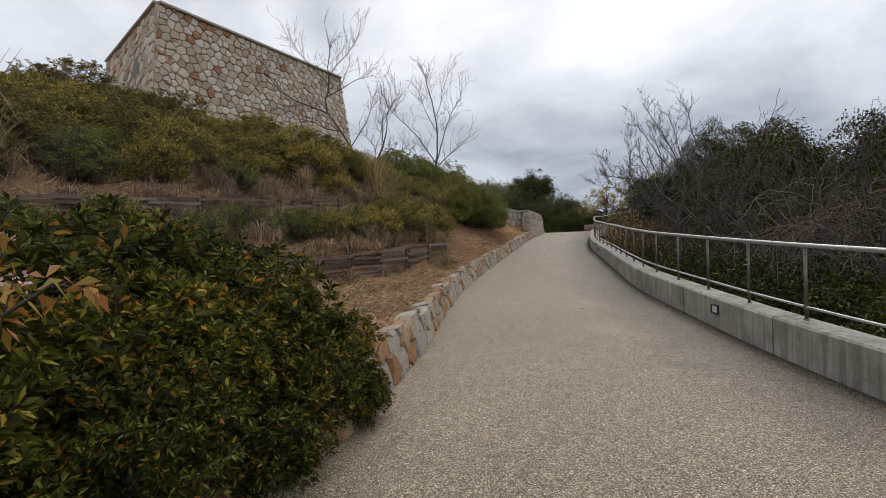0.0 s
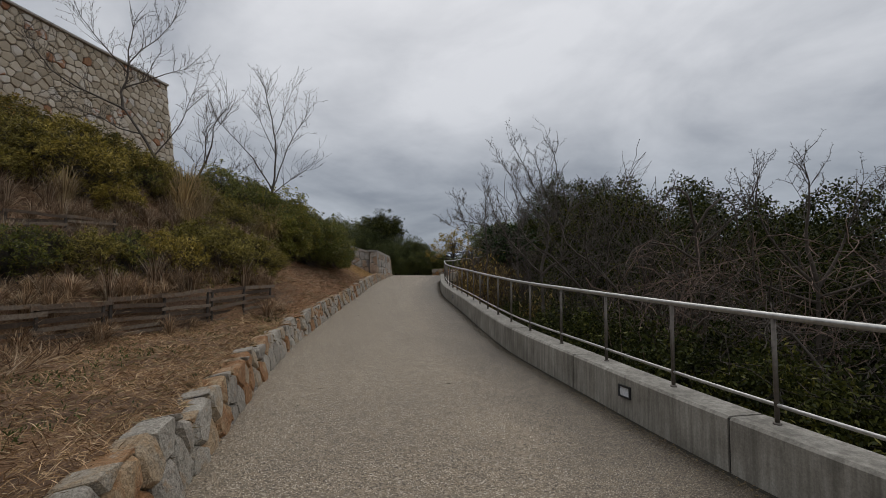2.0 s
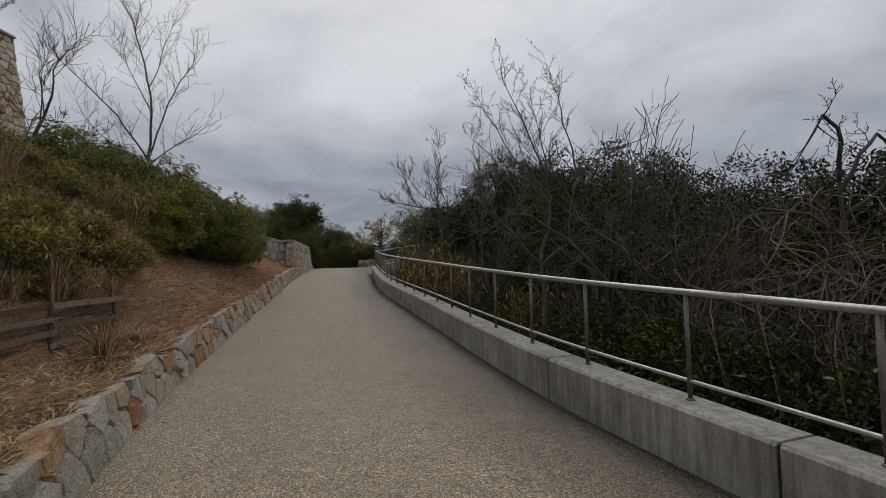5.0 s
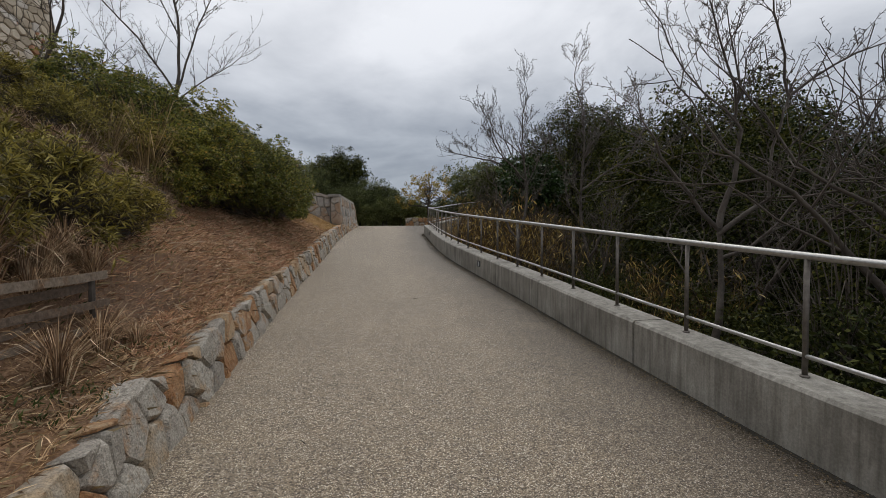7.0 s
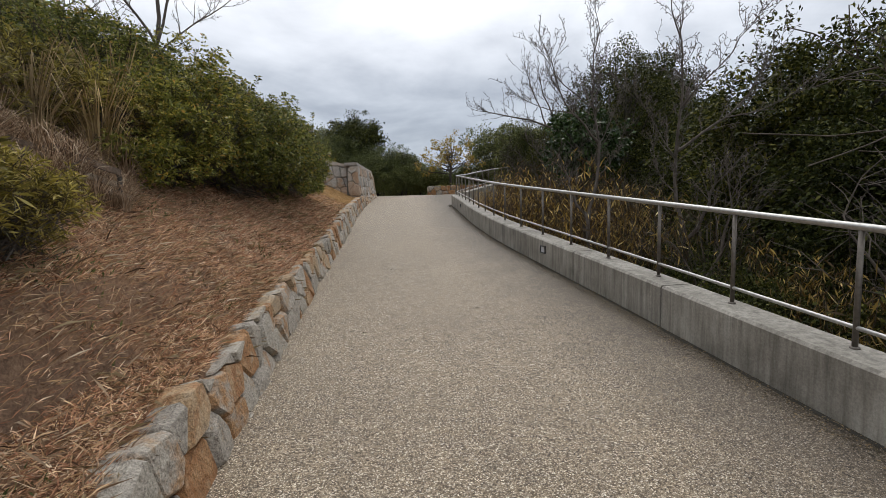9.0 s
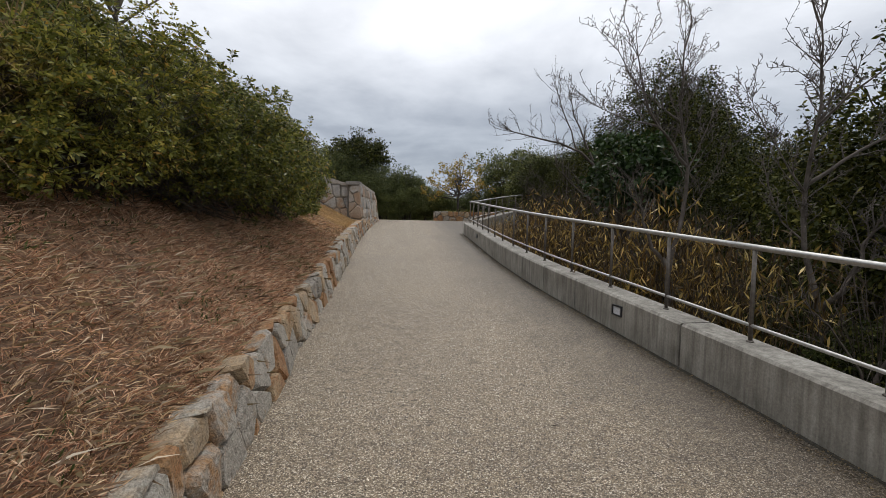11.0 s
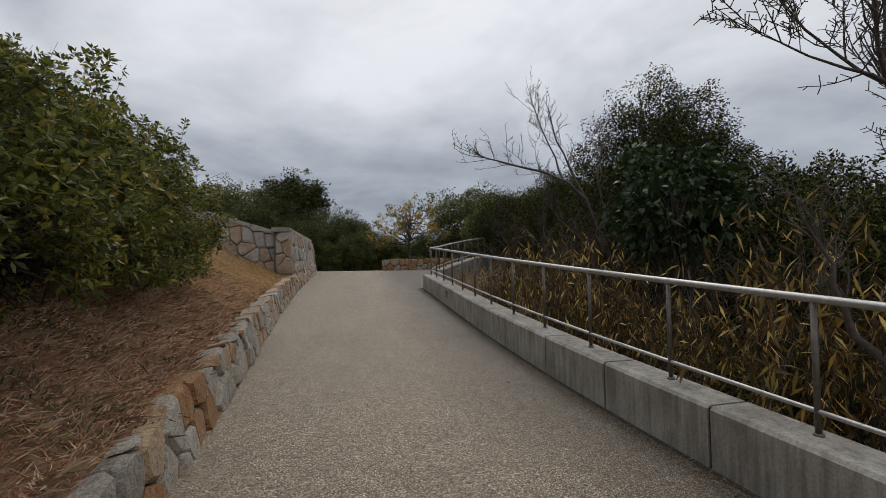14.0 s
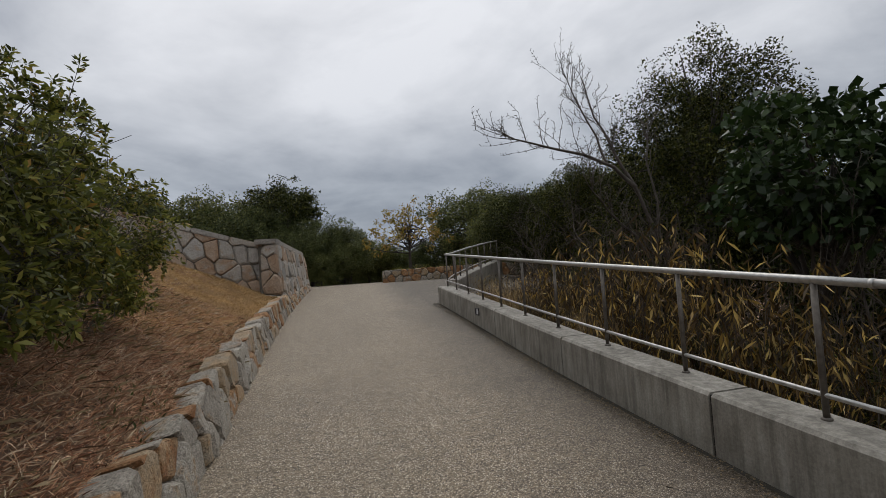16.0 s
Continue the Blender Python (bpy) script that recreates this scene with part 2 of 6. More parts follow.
M_MORTAR = speckled("recessed_mortar", [(0.3, (0.10, 0.09, 0.075)), (0.7, (0.20, 0.18, 0.15))], 6, 60, 0.4, 0.95, 0.5, 0.01)
M_SOIL = soil_material()
M_PLANK = speckled("weathered_plank", [(0.0, (0.075, 0.052, 0.036)), (0.5, (0.165, 0.12, 0.085)), (1.0, (0.25, 0.20, 0.15))], 9, 45, 0.8, 0.92, 0.8, 0.01, per_piece=True, blotch=True)
M_BARK = speckled("grey_bark", [(0.25, (0.055, 0.045, 0.037)), (0.55, (0.105, 0.088, 0.073)), (0.8, (0.185, 0.165, 0.14))], 6, 45, 0.5, 0.92, 0.8, 0.012)
M_DARKBARK = speckled("dark_bark", [(0.25, (0.035, 0.029, 0.024)), (0.55, (0.065, 0.054, 0.045)), (0.8, (0.11, 0.095, 0.08))], 6, 45, 0.5, 0.92, 0.8, 0.012)
M_STEEL, M_POST = steel(), post_paint()
M_FRAME = plain("dark_lamp_frame", (0.05, 0.05, 0.055), 0.45, 0.6)
M_LENS = plain("opal_lamp_lens", (0.62, 0.63, 0.66), 0.25)
M_BRUSH = speckled("brush_bark", [(0.25, (0.04, 0.031, 0.024)), (0.55, (0.078, 0.062, 0.048)), (0.8, (0.14, 0.115, 0.092))], 6, 45, 0.5, 0.92, 0.6, 0.01)
M_EVER = foliage("evergreen_leaves", [(0.0, (0.010, 0.014, 0.004)), (0.5, (0.034, 0.042, 0.011)), (0.85, (0.075, 0.082, 0.02)), (1.0, (0.15, 0.145, 0.04))], 0.5, 0.16, 0.07)
M_HEDGE = foliage("hedge_leaves", [(0.0, (0.04, 0.048, 0.012)), (0.45, (0.128, 0.142, 0.03)), (0.8, (0.25, 0.25, 0.05)), (0.95, (0.36, 0.31, 0.065)), (1.0, (0.40, 0.22, 0.05))], 0.42, 0.36, 0.3)
M_HILL = foliage("hillside_leaves", [(0.0, (0.045, 0.04, 0.014)), (0.45, (0.125, 0.112, 0.033)), (0.75, (0.23, 0.20, 0.055)), (0.92, (0.32, 0.25, 0.085)), (1.0, (0.36, 0.20, 0.08))], 0.5, 0.3, 0.2)
M_AZALEA = foliage("azalea_leaves", [(0.0, (0.013, 0.016, 0.005)), (0.5, (0.056, 0.062, 0.012)), (0.8, (0.135, 0.132, 0.024)), (0.92, (0.25, 0.22, 0.036)), (0.97, (0.34, 0.20, 0.03)), (1.0, (0.34, 0.12, 0.02))], 0.5, 0.28, 0.1)
M_YELLOWING = foliage("yellowing_leaves", [(0.0, (0.06, 0.05, 0.014)), (0.45, (0.20, 0.165, 0.035)), (0.8, (0.37, 0.30, 0.06)), (1.0, (0.50, 0.42, 0.13))], 0.55, 0.3)
M_SASA = foliage("bamboo_grass_leaves", [(0.0, (0.035, 0.024, 0.012)), (0.45, (0.10, 0.062, 0.022)), (0.72, (0.25, 0.165, 0.045)), (0.92, (0.50, 0.36, 0.10)), (1.0, (0.66, 0.52, 0.24))], 0.6, 0.12)
M_STRAW = foliage("dead_grass", [(0.0, (0.08, 0.047, 0.028)), (0.35, (0.21, 0.135, 0.082)), (0.7, (0.40, 0.275, 0.17)), (0.9, (0.56, 0.425, 0.29)), (1.0, (0.70, 0.58, 0.43))], 0.8, 0.1)
M_NEEDLE = foliage("red_brown_needles", [(0.0, (0.09, 0.043, 0.026)), (0.3, (0.32, 0.158, 0.092)), (0.62, (0.60, 0.34, 0.21)), (0.86, (0.76, 0.54, 0.36)), (1.0, (0.84, 0.71, 0.53))], 0.85, 0.15)
M_MOUND = foliage("straw_turf", [(0.0, (0.36, 0.215, 0.09)), (0.5, (0.54, 0.345, 0.15)), (1.0, (0.68, 0.49, 0.25))], 0.85, 0.1)
M_PAMPAS = foliage("pampas_blades", [(0.0, (0.17, 0.12, 0.06)), (0.5, (0.30, 0.22, 0.115)), (1.0, (0.46, 0.36, 0.21))], 0.7, 0.2)
M_GREEN = foliage("green_weeds", [(0.0, (0.035, 0.05, 0.015)), (0.6, (0.07, 0.10, 0.028)), (1.0, (0.12, 0.15, 0.04))], 0.6, 0.2)
M_CHERRY = foliage("cherry_leaves", [(0.0, (0.30, 0.11, 0.04)), (0.5, (0.36, 0.19, 0.04)), (1.0, (0.24, 0.20, 0.045))], 0.5, 0.3)
M_PETAL = foliage("pale_petals", [(0.0, (0.62, 0.36, 0.36)), (1.0, (0.75, 0.56, 0.54))], 0.6, 0.3)

# ---- small builders ----


def mesh_of(name, verts, faces, mat, smooth=False):
    me = bpy.data.meshes.new(name)
    me.from_pydata([tuple(map(float, v)) for v in verts], [], [tuple(map(int, f)) for f in faces])
    if smooth:
        me.shade_smooth()
    me.materials.append(mat)
    me.update()
    return me


def quads(name, V, mat):
    """One mesh from an array of separate quads, n x 4 x 3."""
    V = np.asarray(V, dtype=np.float32)
    n = len(V)
    me = bpy.data.meshes.new(name)
    me.vertices.add(4 * n)
    me.vertices.foreach_set("co", V.reshape(-1))
    me.loops.add(4 * n)
    me.loops.foreach_set("vertex_index", np.arange(4 * n, dtype=np.int32))
    me.polygons.add(n)
    me.polygons.foreach_set("loop_start", np.arange(0, 4 * n, 4, dtype=np.int32))
    me.update(calc_edges=True)
    me.materials.append(mat)
    return me


def child(name, me, parent, m=None, label=""):
    ob = new(name, me)
    ob.parent = parent
    if m is not None:
        ob.matrix_basis = m
    if label:
        ob["label"] = label
    return ob


def part(name, bm, mat, parent, label=""):
    me = bpy.data.meshes.new(name)
    bm.to_mesh(me)
    bm.free()
    me.materials.append(mat)
    return child(name, me, parent, None, label)


def thing(name, label, category, m=None, group="", kind=""):
    ob = new(name)
    ob.empty_display_size = 0.2
    if m is not None:
        ob.matrix_basis = m
    return tagged(ob, label, category, group, kind)


def tube(points, radii, sides=8, caps=True):
    """Vertices and faces of a tube along points."""
    pts = [Vector(p) for p in points]
    verts, faces = [], []
    ref = Vector((0.13, 0.31, 0.94)) if abs((pts[-1] - pts[0]).normalized().z) < 0.9 else Vector((1, 0.1, 0))
    for i, p in enumerate(pts):
        d = (pts[min(i + 1, len(pts) - 1)] - pts[max(i - 1, 0)]).normalized()
        a = d.cross(ref).normalized()
        b = d.cross(a)
        for k in range(sides):
            w = 2 * math.pi * k / sides
            verts.append(p + radii[i] * (math.cos(w) * a + math.sin(w) * b))
    for i in range(len(pts) - 1):
        for k in range(sides):
            j = (k + 1) % sides
            faces.append((i * sides + k, i * sides + j, (i + 1) * sides + j, (i + 1) * sides + k))
    if caps:
        faces.append(tuple(range(sides - 1, -1, -1)))
        faces.append(tuple((len(pts) - 1) * sides + k for k in range(sides)))
    return verts, faces


def box_bm(sx, sy, sz, bevel=0.0):
    bm = bmesh.new()
    bmesh.ops.create_cube(bm, size=1.0)
    bmesh.ops.scale(bm, vec=(sx, sy, sz), verts=bm.verts)
    if bevel:
        bmesh.ops.bevel(bm, geom=bm.edges[:], offset=bevel, segments=2, affect="EDGES")
    return bm


# ---- plan ----


def smooth_line(pts):
    """x as a smooth function of y through the given (y, x)."""
    ys, xs = np.array(pts, float).T
    sl = np.gradient(xs, ys)

    def f(y):
        y = np.asarray(y, float)
        i = np.clip(np.searchsorted(ys, y) - 1, 0, len(ys) - 2)
        h = ys[i + 1] - ys[i]
        u = (y - ys[i]) / h
        inner = np.clip(u, 0, 1)
        a, b, c, d = 2 * inner**3 - 3 * inner**2 + 1, inner**3 - 2 * inner**2 + inner, 3 * inner**2 - 2 * inner**3, inner**3 - inner**2
        x = a * xs[i] + b * h * sl[i] + c * xs[i + 1] + d * h * sl[i + 1]
        return x + np.where(u < 0, u * h * sl[0], 0) + np.where(u > 1, (u - 1) * h * sl[-1], 0)

    return f


edge_left = smooth_line([(-12, -1.6), (-4, -1.7), (0, -1.82), (3.3, -2.02), (5.5, -2.37), (8.7, -3.12), (11, -3.55), (14.3, -3.94), (18, -4.33), (22, -4.68), (25.3, -5.02), (30.5, -5.45), (38.5, -5.86), (46, -6.5)])
edge_right = smooth_line([(-12, 11.5), (-4, 6.3), (0, 4.2), (2, 3.14), (4.46, 2.02), (6.15, 1.45), (8.46, 0.83), (10.7, 0.27), (12.95, -0.1), (16.2, -0.56), (18.4, -0.9), (21.1, -1.3), (23.8, -1.56), (27.2, -1.75), (30.7, -1.93), (46, -2.6)])
fence_low = smooth_line([(-8, -8.4), (0, -7.1), (5, -6.0), (8, -5.35), (12, -4.42), (15, -4.6), (30, -6.3)])
fence_high = smooth_line([(-8, -10.5), (2, -9.0), (6, -8.2), (9.5, -7.5), (12.5, -6.6), (14.8, -5.6), (18, -6.2), (30, -7.6)])
KERB_H, KERB_W, KERB_END = 0.40, 0.34, 30.75


def slope_z(y):
    """Height of the walkway."""
    y = np.asarray(y, float)
    v = (np.clip(y, -14, 39) - 12) / 10
    return 0.8765 + 0.6001 * v + 0.0727 * v * v - 0.0225 * v**3


def smoothstep(a, b, v):
    u = np.clip((np.asarray(v, float) - a) / (b - a), 0, 1)
    return u * u * (3 - 2 * u)


def bank_z(x, y):
    """Height of the ground left of the stone edging."""
    g, d = slope_z(y), edge_left(y) - x
    df, du = edge_left(y) - fence_low(y), edge_left(y) - fence_high(y)
    df, du = np.maximum(df, 0.5), np.maximum(du, 1.4)

    def steps(rows):
        z = rows[0][1] + 0 * d
        for (a, za), (b, zb) in zip(rows, rows[1:]):
            z = np.where(d >= a, za + (zb - za) * np.clip((d - a) / np.maximum(b - a, 1e-3), 0, 1), z)
        return z

    za = steps([(0.16, g + 0.39), (df, g + 0.50), (df + 0.15, g + 1.00), (du, g + 1.75), (du + 0.15, g + 2.12), (du + 2.5, g + 3.3), (du + 18, g + 8.6), (du + 40, g + 10)])
    zb = steps([(0.16, g + 0.39), (1.2, g + 1.05), (2.3, g + 1.8), (4.0, g + 2.5), (20, g + 7.5), (50, g + 8.5)])
    zc = steps([(0.18, g + 0.26), (0.7, g + 0.36), (2.0, g + 1.0), (3.6, g + 1.7), (20, g + 3.0), (50, g + 3.2)])
    k = smoothstep(13.0, 15.6, y)
    z = za * (1 - k) + zb * k
    k = smoothstep(19, 28, y)
    return z * (1 - k) + zc * k


def ground_z(x, y):
    """Height of the ground sheet everywhere."""
    x, y = np.asarray(x, float), np.asarray(y, float)
    g, d = slope_z(y), edge_left(y) - x
    far = np.clip((y - 40) / 30, 0, 4)
    left = bank_z(x, y)
    past = smoothstep(38.8, 41.5, y)
    left = left * (1 - past) + (g - 0.12) * past
    dr = x - edge_right(y) - KERB_W
    right = g - 0.12 - 0.42 * np.clip(dr, 0, 6) - 0.22 * np.clip(dr - 6, 0, 40)
    side = smoothstep(31, 33.5, y)
    right = right * (1 - side) + (g - 0.06 - 0.3 * np.clip(dr - 5, 0, 40)) * side
    z = np.where(d > 0.02, (g - 0.07) + (left - g + 0.07) * smoothstep(0.05, 0.17, d), np.where(dr > 0, right, g - 0.07))
    away = smoothstep(44, 62, y)
    z = z * (1 - away) + (g - 3.2 - far * 3) * away
    r = np.hypot(x, y - 15)
    flat = smoothstep(75, 150, r)
    return z * (1 - flat) - 24 * flat


def strip(name, ys, columns, mat, thick=0.0):
    """A surface over y from columns of functions y -> (x, z)."""
    verts, faces = [], []
    m = len(columns)
    for y in ys:
        for c in columns:
            x, z = c(y)
            verts.append((float(x), float(y), float(z)))
    for i in range(len(ys) - 1):
        for k in range(m - 1):
            faces.append((i * m + k, i * m + k + 1, (i + 1) * m + k + 1, (i + 1) * m + k))
    return mesh_of(name, verts, faces, mat, True)


# ground sheet
gx = np.unique(np.round(np.concatenate([[-3000, -900, -400, -200, -140], np.arange(-100, -40, 6), np.arange(-40, -14, 1.5), np.arange(-14, -8, 0.4), np.arange(-8, 5, 0.12), np.arange(5, 14, 0.5), np.arange(14, 60, 3), np.arange(60, 140, 10), [200, 400, 900, 3000]]), 3))
gy = np.unique(np.round(np.concatenate([[-3000, -900, -400, -150], np.arange(-80, -12, 5), np.arange(-12, 0, 0.6), np.arange(0, 34, 0.2), np.arange(34, 50, 0.5), np.arange(50, 120, 4), np.arange(120, 200, 12), [300, 500, 900, 3000]]), 3))
GX, GY = np.meshgrid(gx, gy)
GZ = ground_z(GX, GY)
for i in range(len(gy)):
    for j in range(len(gx)):
        if -14 < gx[j] < 14 and -10 < gy[i] < 44:
            d = float(edge_left(gy[i]) - gx[j])
            if d > 0.25 or gx[j] - float(edge_right(gy[i])) > 0.6:
                GZ[i, j] += 0.05 * noise.noise(Vector((gx[j] * 1.3, gy[i] * 1.3, 0))) + 0.02 * noise.noise(Vector((gx[j] * 5, gy[i] * 5, 3)))


def surf_z(x, y):
    """Height of the built ground sheet."""
    x, y = np.asarray(x, float), np.asarray(y, float)
    j = np.clip(np.searchsorted(gx, x) - 1, 0, len(gx) - 2)
    i = np.clip(np.searchsorted(gy, y) - 1, 0, len(gy) - 2)
    u, v = (x - gx[j]) / (gx[j + 1] - gx[j]), (y - gy[i]) / (gy[i + 1] - gy[i])
    return (1 - v) * ((1 - u) * GZ[i, j] + u * GZ[i, j + 1]) + v * ((1 - u) * GZ[i + 1, j] + u * GZ[i + 1, j + 1])


nx = len(gx)
g_faces = [(i * nx + j, i * nx + j + 1, (i + 1) * nx + j + 1, (i + 1) * nx + j) for i in range(len(gy) - 1) for j in range(nx - 1)]
ground = new("ground", mesh_of("ground", np.stack([GX, GY, GZ], -1).reshape(-1, 3), g_faces, M_SOIL, True))
tagged(ground, "brown hillside soil covered with leaf litter and dead grass", "ground", kind="structure")

# walkway
p_ys = np.concatenate([np.arange(-12, 39, 0.4), np.arange(39, 46.1, 0.5)])


def path_right(y):
    return float(edge_right(y)) + 0.04 + 4.5 * float(smoothstep(31.0, 33.0, y))


cols = []
for k in range(13):
    u = k / 12
    cols.append(lambda y, u=u: ((1 - u) * (float(edge_left(y)) - 0.1 - 9 * float(smoothstep(39, 41, y))) + u * path_right(y), slope_z(y) - 0.02 * (2 * u - 1) ** 2 * 0.5))
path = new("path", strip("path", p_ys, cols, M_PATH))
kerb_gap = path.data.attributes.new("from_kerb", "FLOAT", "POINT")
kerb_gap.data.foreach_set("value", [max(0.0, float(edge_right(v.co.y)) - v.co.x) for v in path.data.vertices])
tagged(path, "sloping walkway of beige washed aggregate with dark grit along its edge", "path", kind="structure")

# ---- concrete kerb wall, railing, marker lights ----


def right_frame(y):
    """Foot of the kerb's face at y, and the way out from it."""
    y = float(y)
    s = float(edge_right(y + 0.05) - edge_right(y - 0.05)) / 0.1
    n = Vector((1, -s, 0)).normalized()
    return Vector((float(edge_right(y)), y, float(slope_z(y)))), n


JOINTS = [-11.9, -9.7, -7.4, -5.2, -2.9, -0.65, 1.6, 3.87, 6.15, 8.49, 10.71, 12.95, 15.31, 17.3, 19.5, 20.65, 21.8, 23.87, 26.18, 28.45, KERB_END]
kerb = thing("kerb_wall", "low grey cast concrete kerb wall with vertical joints and rain streaks", "wall", kind="structure")


def wall_panel(ya, yb, frame_at, height, width):
    verts, faces = [], []
    ys = np.linspace(ya, yb, max(2, int((yb - ya) / 0.35) + 1))
    prof = [(0, -0.3), (0, height - 0.022), (0.022, height), (width - 0.022, height), (width, height - 0.022), (width, -0.6)]
    for y in ys:
        p, n = frame_at(y)
        for o, h in prof:
            q = p + n * o
            verts.append((q.x, q.y, p.z + h))
    k = len(prof)
    for i in range(len(ys) - 1):
        for j in range(k):
            a, b = i * k + j, i * k + (j + 1) % k
            faces.append((a, b, b + k, a + k))
    faces.append(tuple(range(k - 1, -1, -1)))
    faces.append(tuple((len(ys) - 1) * k + j for j in range(k)))
    return mesh_of("panel", verts, faces, M_CONC)


for ya, yb in zip(JOINTS, JOINTS[1:]):
    child("panel", wall_panel(ya + 0.012, yb - 0.012, right_frame, KERB_H, KERB_W), kerb)
for yj in JOINTS[1:-1]:
    p, n = right_frame(yj)
    bm = box_bm(KERB_W - 0.03, 0.03, KERB_H + 0.2)
    bmesh.ops.transform(bm, matrix=Matrix.Translation(p + n * (KERB_W / 2) + Vector((0, 0, KERB_H / 2 - 0.115))) @ n.to_track_quat("X", "Z").to_matrix().to_4x4(), verts=bm.verts)
    part("joint_filler", bm, M_GAP, kerb)

# dark grit gathered along the foot of the kerb
rng = np.random.default_rng(11)
n_grit = 20000
gy_ = rng.uniform(-3, KERB_END, n_grit)
off = -np.abs(rng.normal(0, 0.10, n_grit)) - 0.002
c = np.stack([edge_right(gy_) + off, gy_, slope_z(gy_) + 0.003 - 0.01], -1)
r = rng.uniform(0.003, 0.010, n_grit)
a = rng.uniform(0, 6.28, n_grit)
ca, sa = np.cos(a) * r, np.sin(a) * r
z0 = np.zeros(n_grit)
tilt = rng.uniform(0.0, 0.006, n_grit)
Q = np.stack([c + np.stack([ca, sa, z0], -1), c + np.stack([-sa, ca, tilt], -1), c + np.stack([-ca, -sa, z0 + 0.004], -1), c + np.stack([sa, -ca, tilt], -1)], 1)
M_GRIT = foliage("dark_grit", [(0.0, (0.03, 0.027, 0.022)), (0.7, (0.08, 0.07, 0.055)), (1.0, (0.22, 0.17, 0.11))], 0.95, 0.0)
tagged(new("grit_strip", quads("grit_strip", Q, M_GRIT)), "dark grit and crumbled leaves along the kerb foot", "debris", kind="stuff")

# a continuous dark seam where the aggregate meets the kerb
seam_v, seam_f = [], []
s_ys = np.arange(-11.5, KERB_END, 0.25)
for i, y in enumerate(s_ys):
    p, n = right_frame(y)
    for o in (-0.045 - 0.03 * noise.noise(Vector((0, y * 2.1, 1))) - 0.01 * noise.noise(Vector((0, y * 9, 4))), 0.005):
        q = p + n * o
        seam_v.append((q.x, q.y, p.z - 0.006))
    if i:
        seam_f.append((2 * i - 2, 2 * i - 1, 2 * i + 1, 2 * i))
tagged(new("kerb_seam", mesh_of("kerb_seam", seam_v, seam_f, plain("dark_kerb_seam", (0.035, 0.031, 0.024), 0.95))), "dark seam at the foot of the kerb wall", "debris", kind="structure")

railing = thing("railing", "steel tube handrail with slim bronze-grey posts on the concrete kerb", "railing")
RAIL_H, LOW_H, RAIL_O = 1.165, 0.535, 0.21
POST_Y = list(np.interp(np.arange(-14, 23), [-14, 0, 1, 4, 5, 6, 7, 10, 11, 14, 16, 22], [-8.6, 5.94, 6.97, 10.35, 11.41, 12.5, 13.58, 16.73, 17.82, 21.2, 23.3, 29.6])) + [30.55]


def rail_pt(y, h):
    p, n = right_frame(y)
    q = p + n * RAIL_O
    return Vector((q.x, q.y, p.z + h))


for a, b in [(-11, -3.1), (-3.1, 1.2), (1.2, 4.7), (4.7, 8.8), (8.8, 12.9), (12.9, 16.9), (16.9, 20.9), (20.9, 24.9), (24.9, 30.65)]:
    ys = np.linspace(a, b, max(2, int((b - a) / 0.3)))
    v, f = tube([rail_pt(y, RAIL_H) for y in ys], [0.024] * len(ys), 12)
    child("top_rail", mesh_of("top_rail", v, f, M_STEEL, True), railing, None, "satin steel top tube")
    v, f = tube([rail_pt(y, LOW_H) for y in ys], [0.0145] * len(ys), 10)
    child("lower_rail", mesh_of("lower_rail", v, f, M_STEEL, True), railing)
    if b < 30:
        v, f = tube([rail_pt(b - 0.012, RAIL_H), rail_pt(b + 0.012, RAIL_H)], [0.0262] * 2, 12)
        child("rail_sleeve", mesh_of("rail_sleeve", v, f, M_STEEL, True), railing)
v, f = tube([(0, 0, 0), (0, 0, RAIL_H - KERB_H - 0.015)], [0.0175] * 2, 10)
post_me = mesh_of("post", v, f, M_POST, True)
v, f = tube([(0, 0, -0.004), (0, 0, 0.008), (0, 0, 0.014)], [0.03, 0.029, 0.021], 14)
plate_me = mesh_of("base_plate", v, f, M_POST, True)
for y in POST_Y:
    q = rail_pt(y, KERB_H)
    post = child("post", post_me, railing, Matrix.Translation(q))
    child("base_plate", plate_me, post)

# the side branch past the kerb's end: a second kerb with its own rail
SIDE = [Vector((-1.45, 32.2, 0)), Vector((-0.75, 33.6, 0)), Vector((0.15, 35.4, 0)), Vector((1.3, 37.7, 0))]


def side_frame(s):
    s = min(max(s, 0.0), 2.999)
    i = int(s)
    p = SIDE[i].lerp(SIDE[i + 1], s - i)
    d = (SIDE[i + 1] - SIDE[i]).normalized()
    return Vector((p.x, p.y, float(slope_z(p.y)) + 0.1 * s)), Vector((d.y, -d.x, 0))


side_kerb = thing("side_kerb_wall", "grey concrete kerb wall climbing beside the branching ramp", "wall", kind="structure")
for a, b in ((0.0, 1.0), (1.0, 2.0), (2.0, 2.99)):
    child("panel", wall_panel(a + 0.004, b - 0.004, side_frame, 0.42, 0.3), side_kerb)
side_rail = thing("side_railing", "steel handrail with slim posts on the branching ramp's kerb", "railing")
for h, rad, nm in ((1.15, 0.024, "top_rail"), (0.55, 0.0145, "lower_rail")):
    pts = [rail_pt(30.65, RAIL_H if nm == "top_rail" else LOW_H)]
    for s in np.linspace(0.0, 2.98, 14):
        p, n = side_frame(s)
        pts.append(p + n * 0.15 + Vector((0, 0, h)))
    v, f = tube(pts, [rad] * len(pts), 10)
    child(nm, mesh_of(nm, v, f, M_STEEL, True), side_rail)
